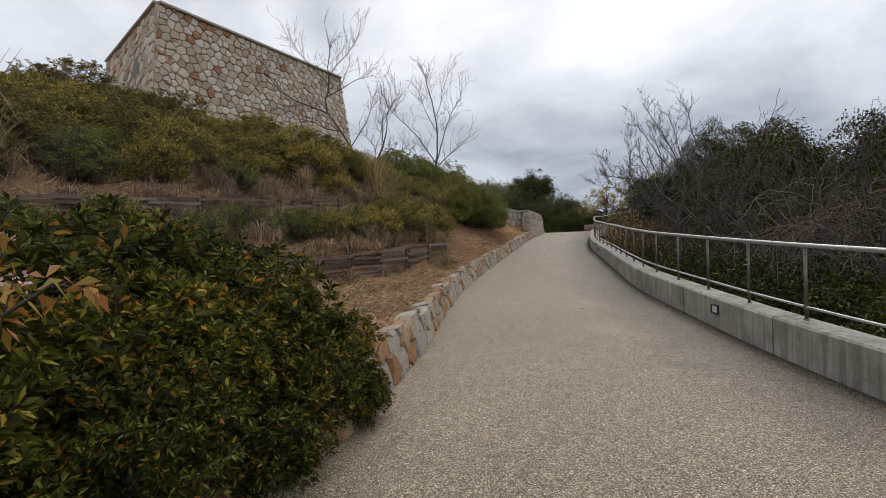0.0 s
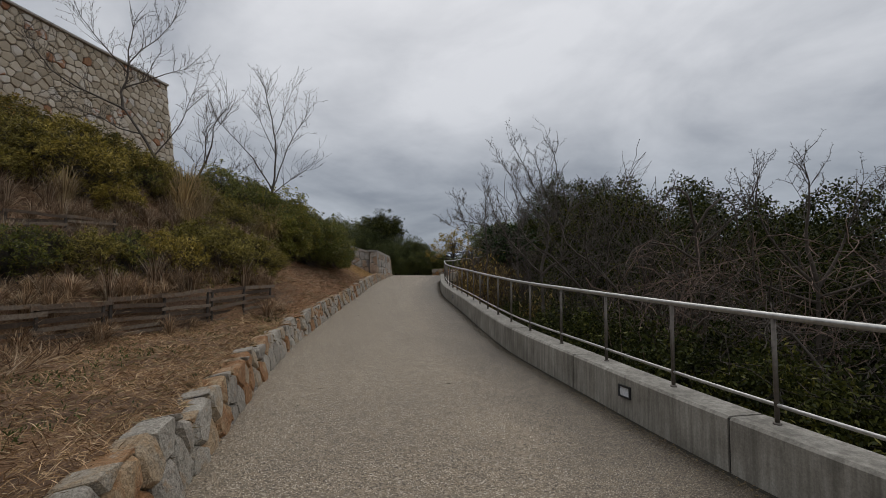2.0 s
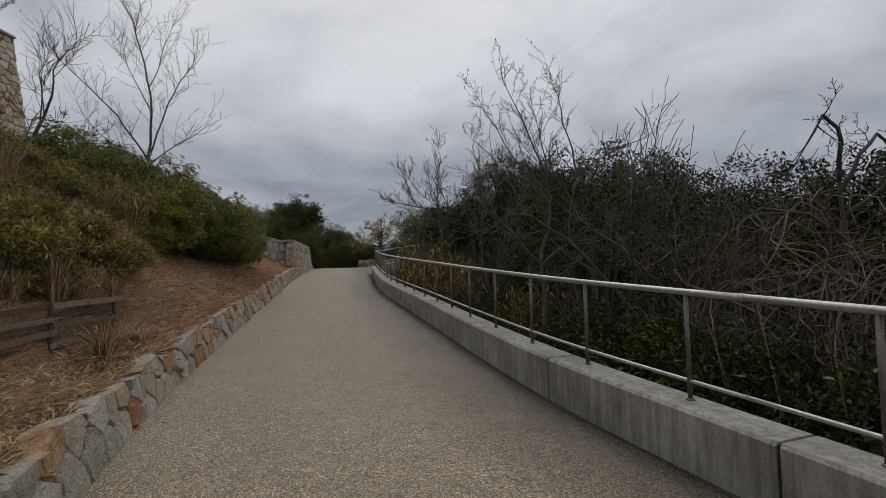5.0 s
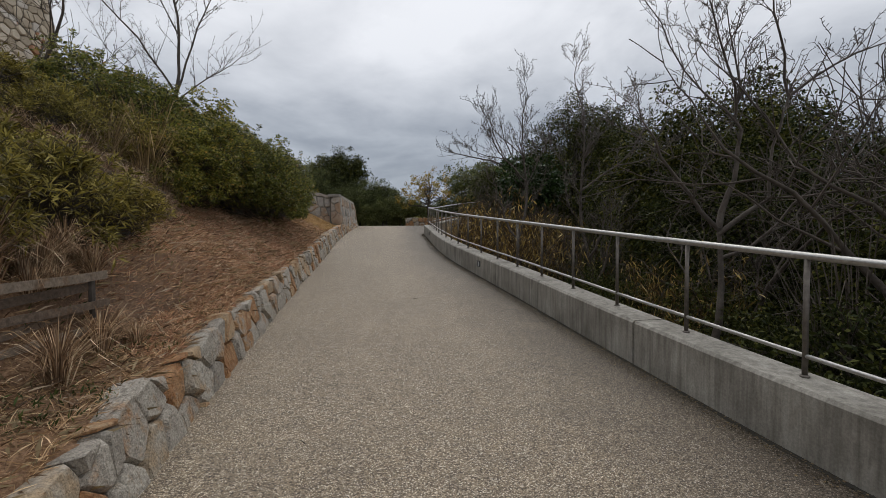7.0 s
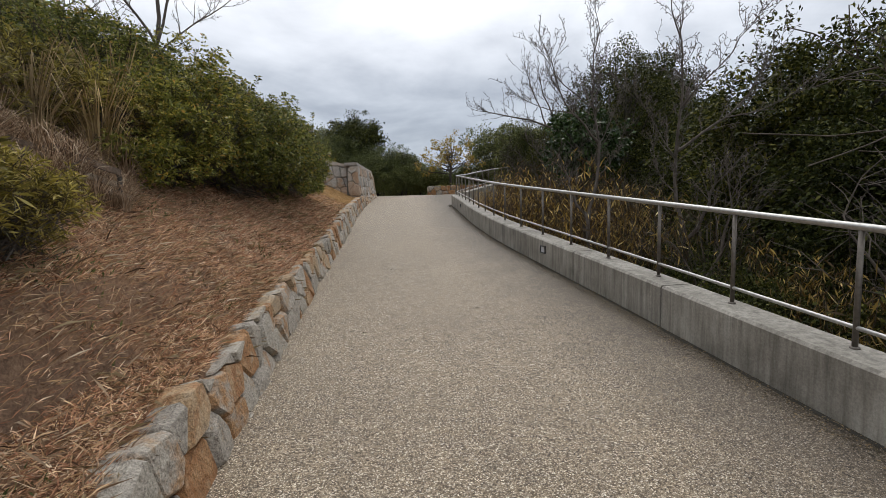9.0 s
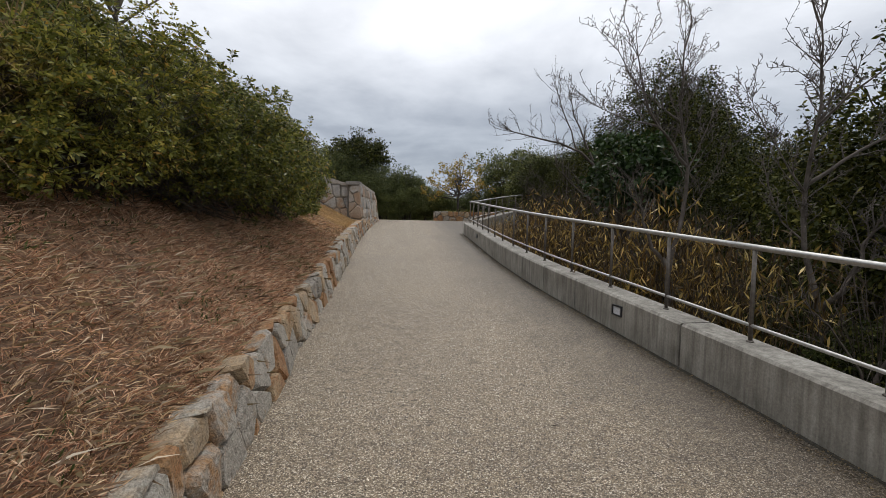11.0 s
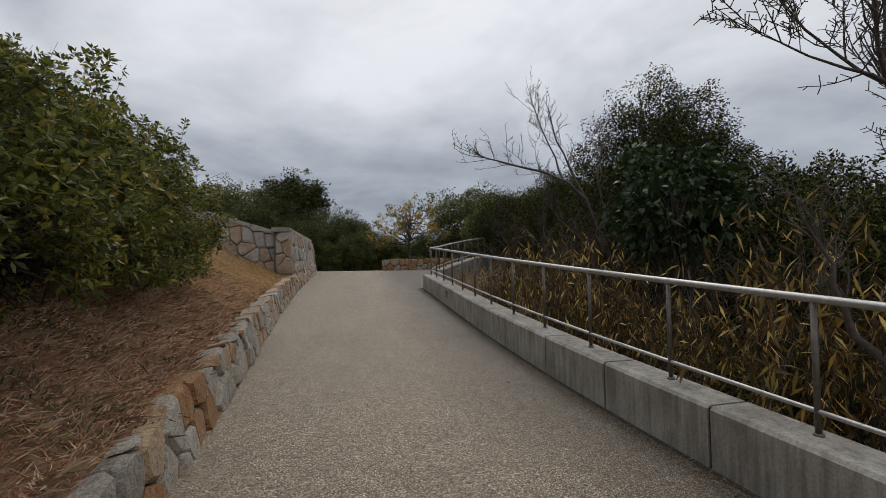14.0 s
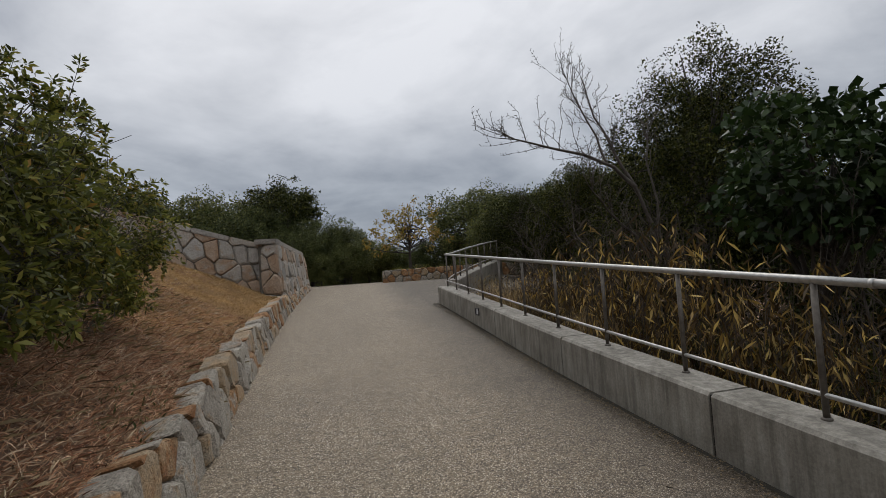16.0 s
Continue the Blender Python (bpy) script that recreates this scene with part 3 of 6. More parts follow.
for s in np.linspace(0.08, 2.95, 8):
    p, n = side_frame(s)
    child("post", post_me, side_rail, Matrix.Translation(p + n * 0.15 + Vector((0, 0, 0.42))))


def marker_light(y, h):
    p, n = right_frame(y)
    rot = n.to_track_quat("X", "Z").to_matrix().to_4x4()
    ob = thing("marker_light", "small dark-framed marker light with a white lens set into the kerb", "lamp", Matrix.Translation(p + Vector((0, 0, h))) @ rot, "marker lights")
    bm = bmesh.new()
    W, H, t = 0.205, 0.12, 0.016
    for dy, dz, sy, sz in ((0, H / 2 - t / 2, W, t), (0, -H / 2 + t / 2, W, t), (W / 2 - t / 2, 0, t, H - 2 * t), (-W / 2 + t / 2, 0, t, H - 2 * t)):
        g = bmesh.ops.create_cube(bm, size=1.0)["verts"]
        bmesh.ops.scale(bm, vec=(0.03, sy, sz), verts=g)
        bmesh.ops.translate(bm, vec=(-0.004, dy, dz), verts=g)
    part("frame", bm, M_FRAME, ob)
    bm = box_bm(0.02, W - 2 * t, H - 2 * t)
    bmesh.ops.translate(bm, vec=(0.004, 0, 0), verts=bm.verts)
    part("lens", bm, M_LENS, ob, "white opal lens, unlit")


for y in (7.41, 18.39, 27.15, -3.6):
    marker_light(y, 0.245)

# ---- rubble stones ----


def rock_mesh(seed, flat=0.75):
    r_ = random.Random(seed)
    bm = bmesh.new()
    bmesh.ops.create_icosphere(bm, subdivisions=2, radius=1.0)
    planes = []
    for ax in ((1, 0, 0), (-1, 0, 0), (0, 1, 0), (0, -1, 0), (0, 0, 1), (0, 0, -1)):
        d = Vector(ax) + Vector([r_.uniform(-0.25, 0.25) for _ in range(3)])
        planes.append((d.normalized(), r_.uniform(0.5, 0.62)))
    for _ in range(5):
        d = Vector([r_.gauss(0, 1) for _ in range(3)]).normalized()
        planes.append((d, r_.uniform(0.66, 0.9)))
    for v in bm.verts:
        for d, k in planes:
            e = v.co.dot(d) - k
            if e > 0:
                v.co -= d * e
        v.co += v.co.normalized() * 0.035 * noise.noise(v.co * 2.3 + Vector((seed * 3.1, 0, 0)))
    lo = [min(v.co[k] for v in bm.verts) for k in range(3)]
    hi = [max(v.co[k] for v in bm.verts) for k in range(3)]
    for v in bm.verts:
        v.co = Vector([(v.co[k] - lo[k]) / (hi[k] - lo[k]) - 0.5 for k in range(3)])
    me = bpy.data.meshes.new("stone")
    bm.to_mesh(me)
    bm.free()
    me.materials.append(M_STONE)
    return me


ROCKS = [rock_mesh(s) for s in range(18)]
edging = thing("stone_edging", "low edging of grey, tan and rust-brown rubble stones", "stone wall", kind="structure")
rs = random.Random(5)


# flat rocks where the edging begins
for x_, y_, s_ in ((-1.98, 2.35, (0.3, 0.36, 0.12)), (-2.25, 1.95, (0.4, 0.45, 0.16)), (-2.1, 1.5, (0.35, 0.4, 0.12)), (-2.4, 2.6, (0.35, 0.4, 0.3)), (-2.2, 1.0, (0.4, 0.5, 0.14))):
    child("stone", rs.choice(ROCKS), edging, Matrix.LocRotScale((x_, y_, float(slope_z(y_)) + s_[2] * 0.3), Euler((0.1, -0.1, rs.uniform(0, 3))), s_))


def voronoi(w, h, size, seed, squash=0.8):
    """Cells of a jittered lattice, clipped to the rectangle w x h."""
    q = random.Random(seed)
    sy = size * squash
    nx_, ny_ = max(1, round(w / size)), max(1, round(h / sy))
    pts = [((i + 0.5 + 0.5 * (j % 2 - 0.5) + q.uniform(-0.36, 0.36)) * w / nx_, (j + 0.5 + q.uniform(-0.34, 0.34)) * h / ny_) for j in range(-1, ny_ + 1) for i in range(-1, nx_ + 1)]
    out = []
    for a in pts:
        poly = [(0, 0), (w, 0), (w, h), (0, h)]
        for b in pts:
            dx, dy = b[0] - a[0], b[1] - a[1]
            if (dx == 0 and dy == 0) or dx * dx + dy * dy > (3 * size) ** 2:
                continue
            mx, my = (a[0] + b[0]) / 2, (a[1] + b[1]) / 2
            side = [(p[0] - mx) * dx + (p[1] - my) * dy for p in poly]
            nxt = []
            for k in range(len(poly)):
                p, r_, s0, s1 = poly[k], poly[(k + 1) % len(poly)], side[k], side[(k + 1) % len(poly)]
                if s0 <= 0:
                    nxt.append(p)
                if s0 * s1 < 0:
                    u = s0 / (s0 - s1)
                    nxt.append((p[0] + u * (r_[0] - p[0]), p[1] + u * (r_[1] - p[1])))
            poly = nxt
            if not poly:
                break
        if len(poly) > 2:
            cx, cy = sum(p[0] for p in poly) / len(poly), sum(p[1] for p in poly) / len(poly)
            if max(math.dist(p, (cx, cy)) for p in poly) > 0.2 * size:
                out.append(((cx, cy), poly))
    return out


def rubble_face(parent, place, normal, w, h, size, mat, seed, thick=0.06, gap=0.012, squash=0.8, back=0.04, soft_k=0.22, tilt_k=0.45, flat=(0.74, 0.88)):
    """Stones of a rubble facing, each its own piece; place maps (u, v) in metres to the wall's plane."""
    q = random.Random(seed)
    N = Vector(normal).normalized()
    for (cx, cy), poly in voronoi(w, h, size, seed, squash):
        soft = []
        for k in range(len(poly)):
            a, b = poly[k], poly[(k + 1) % len(poly)]
            soft += [((1 - soft_k) * a[0] + soft_k * b[0], (1 - soft_k) * a[1] + soft_k * b[1]), (soft_k * a[0] + (1 - soft_k) * b[0], soft_k * a[1] + (1 - soft_k) * b[1])]
        rad = max(math.dist(p, (cx, cy)) for p in soft)
        k0 = max(0.4, 1 - gap / rad)
        t = thick * q.uniform(0.7, 1.25)
        tip = N * t * q.uniform(0.0, 0.14)
        skew = (q.uniform(-tilt_k, tilt_k), q.uniform(-tilt_k, tilt_k))
        verts, n_ = [], len(soft)
        for sc, dep in ((k0, -back), (k0 * 0.99, t * 0.4), (k0 * q.uniform(*flat), t * 0.95)):
            for p in soft:
                u, v = cx + (p[0] - cx) * sc, cy + (p[1] - cy) * sc
                dd = dep * (1 + (skew[0] * (p[0] - cx) + skew[1] * (p[1] - cy)) / rad) if dep > 0 else dep
                w = place(u, v)
                rough = noise.noise_vector(w * 9.0 + Vector((seed, 0, 0))) * (0.16 * t if dep > 0 else 0.0)
                verts.append(w + N * dd + rough)
        verts.append(sum(verts[-n_:], Vector()) / n_ + tip)
        faces = []
        for r_ in range(2):
            for k in range(n_):
                j = (k + 1) % n_
                faces.append((r_ * n_ + k, r_ * n_ + j, (r_ + 1) * n_ + j, (r_ + 1) * n_ + k))
        faces += [(2 * n_ + k, 2 * n_ + (k + 1) % n_, 3 * n_) for k in range(n_)]
        child("stone", mesh_of("stone", verts, faces, mat), parent)


def slab(parent, name, corners, thick, mat):
    """A block between four ground-plan corners given with their top heights."""
    top = [Vector(c) for c in corners]
    low = [c - Vector((0, 0, thick)) for c in top]
    child(name, mesh_of(name, top + low, [(0, 1, 2, 3), (7, 6, 5, 4), (0, 4, 5, 1), (1, 5, 6, 2), (2, 6, 7, 3), (3, 7, 4, 0)], mat), parent)


def bevelled_slab(parent, name, a, b, width, thick, mat, out):
    """A coping stone from a to b (top middle line), with rounded edges."""
    a, b = Vector(a), Vector(b)
    bm = box_bm((b - a).length - 0.012, width, thick, 0.018)
    x = (b - a).normalized()
    yv = Vector((0, 0, 1)).cross(x).normalized()
    m = Matrix.Translation((a + b) / 2 - Vector((0, 0, thick / 2))) @ Matrix((x, yv, x.cross(yv))).transposed().to_4x4()
    for v in bm.verts:
        v.co += Vector((0, 0.012 * noise.noise(v.co * 3 + a), 0.008 * noise.noise(v.co * 4 + b)))
    bmesh.ops.transform(bm, matrix=m, verts=bm.verts)
    part(name, bm, mat, parent)


# the edging: fitted stones along the walkway, leaning back, with an uneven top
e_y0, e_y1 = 3.05, 38.4
e_len = e_y1 - e_y0


def edge_place(u, v):
    y = e_y0 + u
    high = 1.0 + 0.22 * noise.noise(Vector((y * 2.6, 0.3, 0))) + 0.12 * noise.noise(Vector((y * 7.1, 2.3, 0)))
    high *= 1.0 - 0.4 * float(smoothstep(30.5, 32.5, y))
    return Vector((float(edge_left(y)) - 0.03 - 0.22 * v, y, float(slope_z(y)) - 0.06 + v * high))


for k in range(9):
    seg = e_len / 9
    ym = e_y0 + (k + 0.5) * seg
    s_ = float(edge_left(ym + 0.5) - edge_left(ym - 0.5))
    rubble_face(edging, lambda u, v, k=k: edge_place(u + k * seg, v), (1, -s_, 0.2), seg, 0.49, 0.34, M_STONE, 900 + k, 0.07, 0.006, 0.78, 0.16, 0.09, 0.24, (0.76, 0.93))

# retaining wall by the crest
crest_wall = thing("retaining_wall", "grey granite rubble retaining wall with a flat stone coping", "stone wall", kind="structure")
A, B = Vector((-6.22, 32.25, 0)), Vector((-10.4, 31.1, 0))
wu = (B - A).normalized()
w_len = (B - A).length
top_a, top_b = 3.74, 5.0


def wall_top(u):
    return top_a + (top_b - top_a) * u / w_len


def place_a(u, v):
    z0 = 2.0
    return A + wu * u + Vector((0, 0, z0 + v / 1.75 * (wall_top(u) - z0)))


n_a = Vector((-wu.y, wu.x, 0))
n_a = n_a if n_a.y < 0 else -n_a
rubble_face(crest_wall, place_a, n_a, w_len, 1.75, 0.33, M_WALLSTONE, 21, 0.07, 0.008, 1.25, 0.04, 0.08, 0.4, (0.74, 0.93))
slab(crest_wall, "core", [A + Vector((0, 0, top_a)), B + Vector((0, 0, top_b)), B - n_a * 0.5 + Vector((0, 0, top_b)), A - n_a * 0.5 + Vector((0, 0, top_a))], 3.0, M_MORTAR)
for k in range(5):
    u0, u1 = w_len * k / 5, w_len * (k + 1) / 5
    bevelled_slab(crest_wall, "coping", A + wu * u0 - n_a * 0.17 + Vector((0, 0, wall_top(u0) + 0.12)), A + wu * u1 - n_a * 0.17 + Vector((0, 0, wall_top(u1) + 0.12)), 0.5, 0.13, M_WALLSTONE, n_a)
# bastion: front with large quoins, side running along the walkway, both leaning back
bastion = thing("wall_bastion", "battered granite rubble bastion with large quoin stones", "stone wall", kind="structure")
C0, C1, C2 = Vector((-6.3, 31.95, 0)), Vector((-5.72, 31.9, 0)), Vector((-5.93, 38.6, 0))
top_c = 3.86


def lean(p, v, n, z0, k=0.13):
    return p + Vector((0, 0, z0 + v)) - n * (k * v)


n_f, n_s = Vector((0.05, -1, 0)).normalized(), Vector((1, 0.03, 0)).normalized()
rubble_face(bastion, lambda u, v: lean(C0.lerp(C1, u / 0.58) - n_s * 0.1 * v * (u / 0.58), v, n_f, 2.2, 0.04), n_f, 0.58, top_c - 2.2, 0.58, M_WALLSTONE, 4, 0.09, 0.01, 0.62, 0.04, 0.08, 0.3, (0.78, 0.93))
s_len = (C2 - C1).length
rubble_face(bastion, lambda u, v: lean(C1.lerp(C2, u / s_len), v, n_s, 2.15, 0.13), n_s, s_len, top_c - 2.15, 0.4, M_WALLSTONE, 8, 0.08, 0.009, 1.1, 0.04, 0.08, 0.4, (0.74, 0.93))
bm = bmesh.new()
low = [bm.verts.new(p) for p in (C0 + Vector((0, 0, 1.9)), C1 + Vector((0, 0, 1.9)), C2 + Vector((0, 0, 1.9)), Vector((-6.5, 38.6, 1.9)), Vector((-6.5, 32.3, 1.9)))]
hi = [bm.verts.new(p) for p in (C0 + Vector((0, 0.06, top_c)), C1 + Vector((-0.24, 0.06, top_c)), C2 + Vector((-0.24, 0, top_c)), Vector((-6.5, 38.6, top_c)), Vector((-6.5, 32.3, top_c)))]
for k in range(5):
    bm.faces.new((low[k], low[(k + 1) % 5], hi[(k + 1) % 5], hi[k]))
bm.faces.new(hi)
part("core", bm, M_MORTAR, bastion)
bevelled_slab(bastion, "coping", (-6.42, 32.1, top_c + 0.13), (-5.86, 32.06, top_c + 0.13), 0.42, 0.14, M_WALLSTONE, n_f)
for k in range(6):
    a, b = C1.lerp(C2, k / 6), C1.lerp(C2, (k + 1) / 6)
    o = Vector((-0.4, 0.28 if k == 0 else 0.0, top_c + 0.135))
    bevelled_slab(bastion, "coping", a + o, b + Vector((-0.4, 0, top_c + 0.135)), 0.44, 0.14, M_WALLSTONE, n_s)

# low wall across the terrace
terrace_wall = thing("terrace_wall", "knee-high rubble stone wall across the top of the ramp", "stone wall", kind="structure")
T0, T1 = Vector((-3.05, 40.3, 2.52)), Vector((5.5, 41.0, 2.6))
t_len = (T1 - T0).length
rubble_face(terrace_wall, lambda u, v: T0.lerp(T1, u / t_len) + Vector((0, 0, v)), (0.05, -1, 0), t_len, 0.6, 0.33, M_STONE, 31, 0.06, 0.014, 0.8)
slab(terrace_wall, "core", [T0 + Vector((0, 0, 0.58)), T1 + Vector((0, 0, 0.58)), T1 + Vector((0, 0.45, 0.58)), T0 + Vector((0, 0.45, 0.58))], 1.1, M_MORTAR)

# ---- stone tower on the hill ----
tower = thing("stone_tower", "tall sloping-sided building faced in tan and rust rubble stone", "building")
TA, TB, TC = Vector((-26.0, 22.0, 0)), Vector((-23.4, 38.0, 0)), Vector((-37.6, 27.2, 0))
t_top, t_low = 16.9, 8.2
n_m = Vector(((TB - TA).y, -(TB - TA).x, 0)).normalized()
n_l = Vector((-(TC - TA).y, (TC - TA).x, 0)).normalized()
n_l = n_l if n_l.y < 0 else -n_l


def batter(p, q, n, other, ln, k=0.16):
    """Places on a face that spreads outward towards its foot, also past its near corner."""
    def f(u, v):
        drop = (t_top - t_low) - v
        e = u / ln
        return p.lerp(q, e) + n * (k * drop) + other * (k * drop * (1 - e)) + Vector((0, 0, t_low + v))
    return f


m_len, l_len = (TB - TA).length, (TC - TA).length
rubble_face(tower, batter(TA, TB, n_m, n_l, m_len), n_m, m_len, t_top - t_low, 0.56, M_TOWERSTONE, 41, 0.1, 0.018, 0.8, 0.04, 0.14, 0.4, (0.7, 0.9))
rubble_face(tower, batter(TA, TC, n_l, n_m, l_len), n_l, l_len, t_top - t_low, 0.8, M_TOWERSTONE, 43, 0.1, 0.02, 0.8, 0.04, 0.14, 0.4, (0.7, 0.9))
bm = bmesh.new()
drop = t_top - t_low + 3
fm, fl = batter(TA, TB, n_m, n_l, m_len), batter(TA, TC, n_l, n_m, l_len)
TD = TB + (TC - TA)
ring_hi = [bm.verts.new(p) for p in (fm(0, t_top - t_low), fm(m_len, t_top - t_low), TD + Vector((0, 0, t_top)), fl(l_len, t_top - t_low))]
ring_lo = [bm.verts.new(p) for p in (fm(0, -3), fm(m_len, -3), TD + Vector((0, 0, t_low - 3)), fl(l_len, -3))]
for k in range(4):
    bm.faces.new((ring_lo[k], ring_lo[(k + 1) % 4], ring_hi[(k + 1) % 4], ring_hi[k]))
bm.faces.new(ring_hi)
part("core", bm, M_MORTAR, tower)
M_COPE = plain("grey_coping", (0.36, 0.34, 0.30), 0.8)
for p, q, n in ((TA, TB, n_m), (TA, TC, n_l)):
    for k in range(8):
        bevelled_slab(tower, "coping", p.lerp(q, k / 8) + Vector((0, 0, t_top + 0.14)), p.lerp(q, (k + 1) / 8) + Vector((0, 0, t_top + 0.14)), 0.5, 0.14, M_COPE, n)

# ---- wattle plank fences on the bank ----


def plank_fence(a, b, rows, seed, pitch_h=0.092):
    """A panel of woven horizontal planks between stakes, from a to b (ground points)."""
    q = random.Random(seed)
    a, b = Vector(a), Vector(b)
    ob = thing("plank_fence", "weathered grey-brown plank hurdle half sunk in dead grass", "fence", Matrix.Translation(a), "bank hurdles")
    d = b - a
    ln, x = d.length, d.normalized()
    side = Vector((0, 0, 1)).cross(x).normalized()
    for r_ in range(rows):
        for k in range(2):
            u0, u1 = (0, 0.52) if k == 0 else (0.48, 1.0)
            u0, u1 = u0 + q.uniform(-0.03, 0.03), u1 + q.uniform(-0.03, 0.05)
            if q.random() < 0.01:
                continue
            off = 0.022 * (1 if (r_ + k) % 2 else -1)
            dz0, dz1 = q.uniform(-0.03, 0.03), q.uniform(-0.03, 0.03)
            bm = box_bm(ln * (u1 - u0), 0.014, q.uniform(0.046, 0.064))
            bmesh.ops.subdivide_edges(bm, edges=[e for e in bm.edges if abs((e.verts[0].co - e.verts[1].co).x) > 0.1], cuts=3)
            for v in bm.verts:
                v.co += Vector((0, 0.03 * noise.noise(Vector((v.co.x * 2, r_ * 3.0, seed))), 0.03 * noise.noise(Vector((v.co.x * 1.4, r_ * 7.0, seed + 9)))))
            p0, p1 = d * u0 + Vector((0, 0, dz0)), d * u1 + Vector((0, 0, dz1))
            xx = (p1 - p0).normalized()
            yy = Vector((0, 0, 1)).cross(xx).normalized()
            m = Matrix.Translation((p0 + p1) / 2 + side * off + Vector((0, 0, 0.06 + pitch_h * r_))) @ Matrix((xx, yy, xx.cross(yy))).transposed().to_4x4()
            bmesh.ops.transform(bm, matrix=m, verts=bm.verts)
            part("plank", bm, M_PLANK, ob)
    for u in (0.02, 0.5, 0.98):
        v, f = tube([d * u - Vector((0, 0, 0.3)), d * u + Vector((0, 0, pitch_h * rows - 0.03))], [0.024, 0.021], 7)
        child("stake", mesh_of("stake", v, f, M_DARKBARK), ob)


def fence_row(line, ys, rows, seed, lift=0.0):
    """Hurdles end to end along a line of the bank."""
    for k, (ya, yb) in enumerate(zip(ys, ys[1:])):
        xa, xb = float(line(ya)), float(line(yb))
        za, zb = float(bank_z(xa + 0.03, ya)), float(bank_z(xb + 0.03, yb))
        plank_fence((xa + 0.02, ya + 0.02, za + lift), (xb + 0.02, yb - 0.02, zb + lift), rows, seed + k)


fence_row(fence_low, [3.4, 5.2, 6.9, 8.6, 10.3, 12.1], 6, 100, -0.02)
fence_row(fence_high, [-0.5, 1.7, 3.7, 5.6, 7.5, 9.4, 11.2], 5, 130, 0.10)
fence_row(fence_high, [12.4, 14.0, 15.4], 4, 150, 0.0)

# ---- plants ----


def unit(v):
    return v / np.maximum(np.linalg.norm(v, axis=-1, keepdims=True), 1e-9)


def leaf_quads(base, along, length, width, seed, droop=0.0):
    """Lens-shaped leaves from their base points, directions and sizes."""
    g = np.random.default_rng(seed)
    n = len(base)
    along = unit(along)
    side = unit(np.cross(along, unit(g.normal(size=(n, 3)))))
    L, W = (np.broadcast_to(np.asarray(v, float), (n,))[:, None] for v in (length, width))
    nrm = np.cross(side, along)
    mid = base + along * L * 0.5 + nrm * L * 0.05
    tip = base + along * L + np.array([0, 0, -1.0]) * L * droop
    return np.stack([base, mid + side * W / 2, tip, mid - side * W / 2], 1)


def shell_points(n, radii, seed, inner=0.6, lump=0.25, bottom=-0.6):
    """Points in the outer shell of a lumpy ellipsoid, with the way outwards."""
    g = np.random.default_rng(seed)
    d = unit(g.normal(size=(n * 2, 3)))
    d = d[d[:, 2] > bottom][:n]
    ph = g.uniform(0, 6.28, 6)
    az = np.arctan2(d[:, 1], d[:, 0])
    r = 1 + lump * (np.sin(2 * az + ph[0] + 2 * d[:, 2]) * 0.5 + np.sin(5 * az + ph[1] + 5 * d[:, 2] + ph[2]) * 0.32 + np.sin(9 * d[:, 2] + ph[3] + 7 * az) * 0.25)
    k = g.uniform(inner, 1, len(d)) ** 0.7 * r
    return d * k[:, None] * np.array(radii), unit(d / np.array(radii))


def whorls(tips, out, per, length, width, seed, spread=0.9):
    """Leaf rosettes at twig tips."""
    g = np.random.default_rng(seed)
    n = len(tips)
    a = g.uniform(0, 6.28, n)[:, None] + np.arange(per)[None] * 6.283 / per + g.normal(0, 0.25, (n, per))
    out = unit(out + g.normal(0, 0.35, out.shape) + np.array([0, 0, 0.35]))
    e1 = unit(np.cross(out, np.array([0.2, 0.1, 1.0])))
    e2 = np.cross(out, e1)
    d = out[:, None] * g.uniform(0.25, 0.9, (n, per))[..., None] + spread * (np.cos(a)[..., None] * e1[:, None] + np.sin(a)[..., None] * e2[:, None])
    base = np.repeat(tips[:, None], per, 1) + d * length * 0.1
    m = n * per
    s = np.repeat(g.uniform(0.7, 1.2, n), per) * g.uniform(0.75, 1.15, m)
    return leaf_quads(base.reshape(-1, 3), d.reshape(-1, 3), length * s, width * s, seed + 1, 0.1)


def twig_quads(a, b, width):
    """Thin flat twigs from a to b."""
    d = unit(b - a)
    s = unit(np.cross(d, np.array([0.31, 0.77, 0.41]))) * np.asarray(width).reshape(-1, 1)
    return np.stack([a - s, a + s, b + s * 0.5, b - s * 0.5], 1)


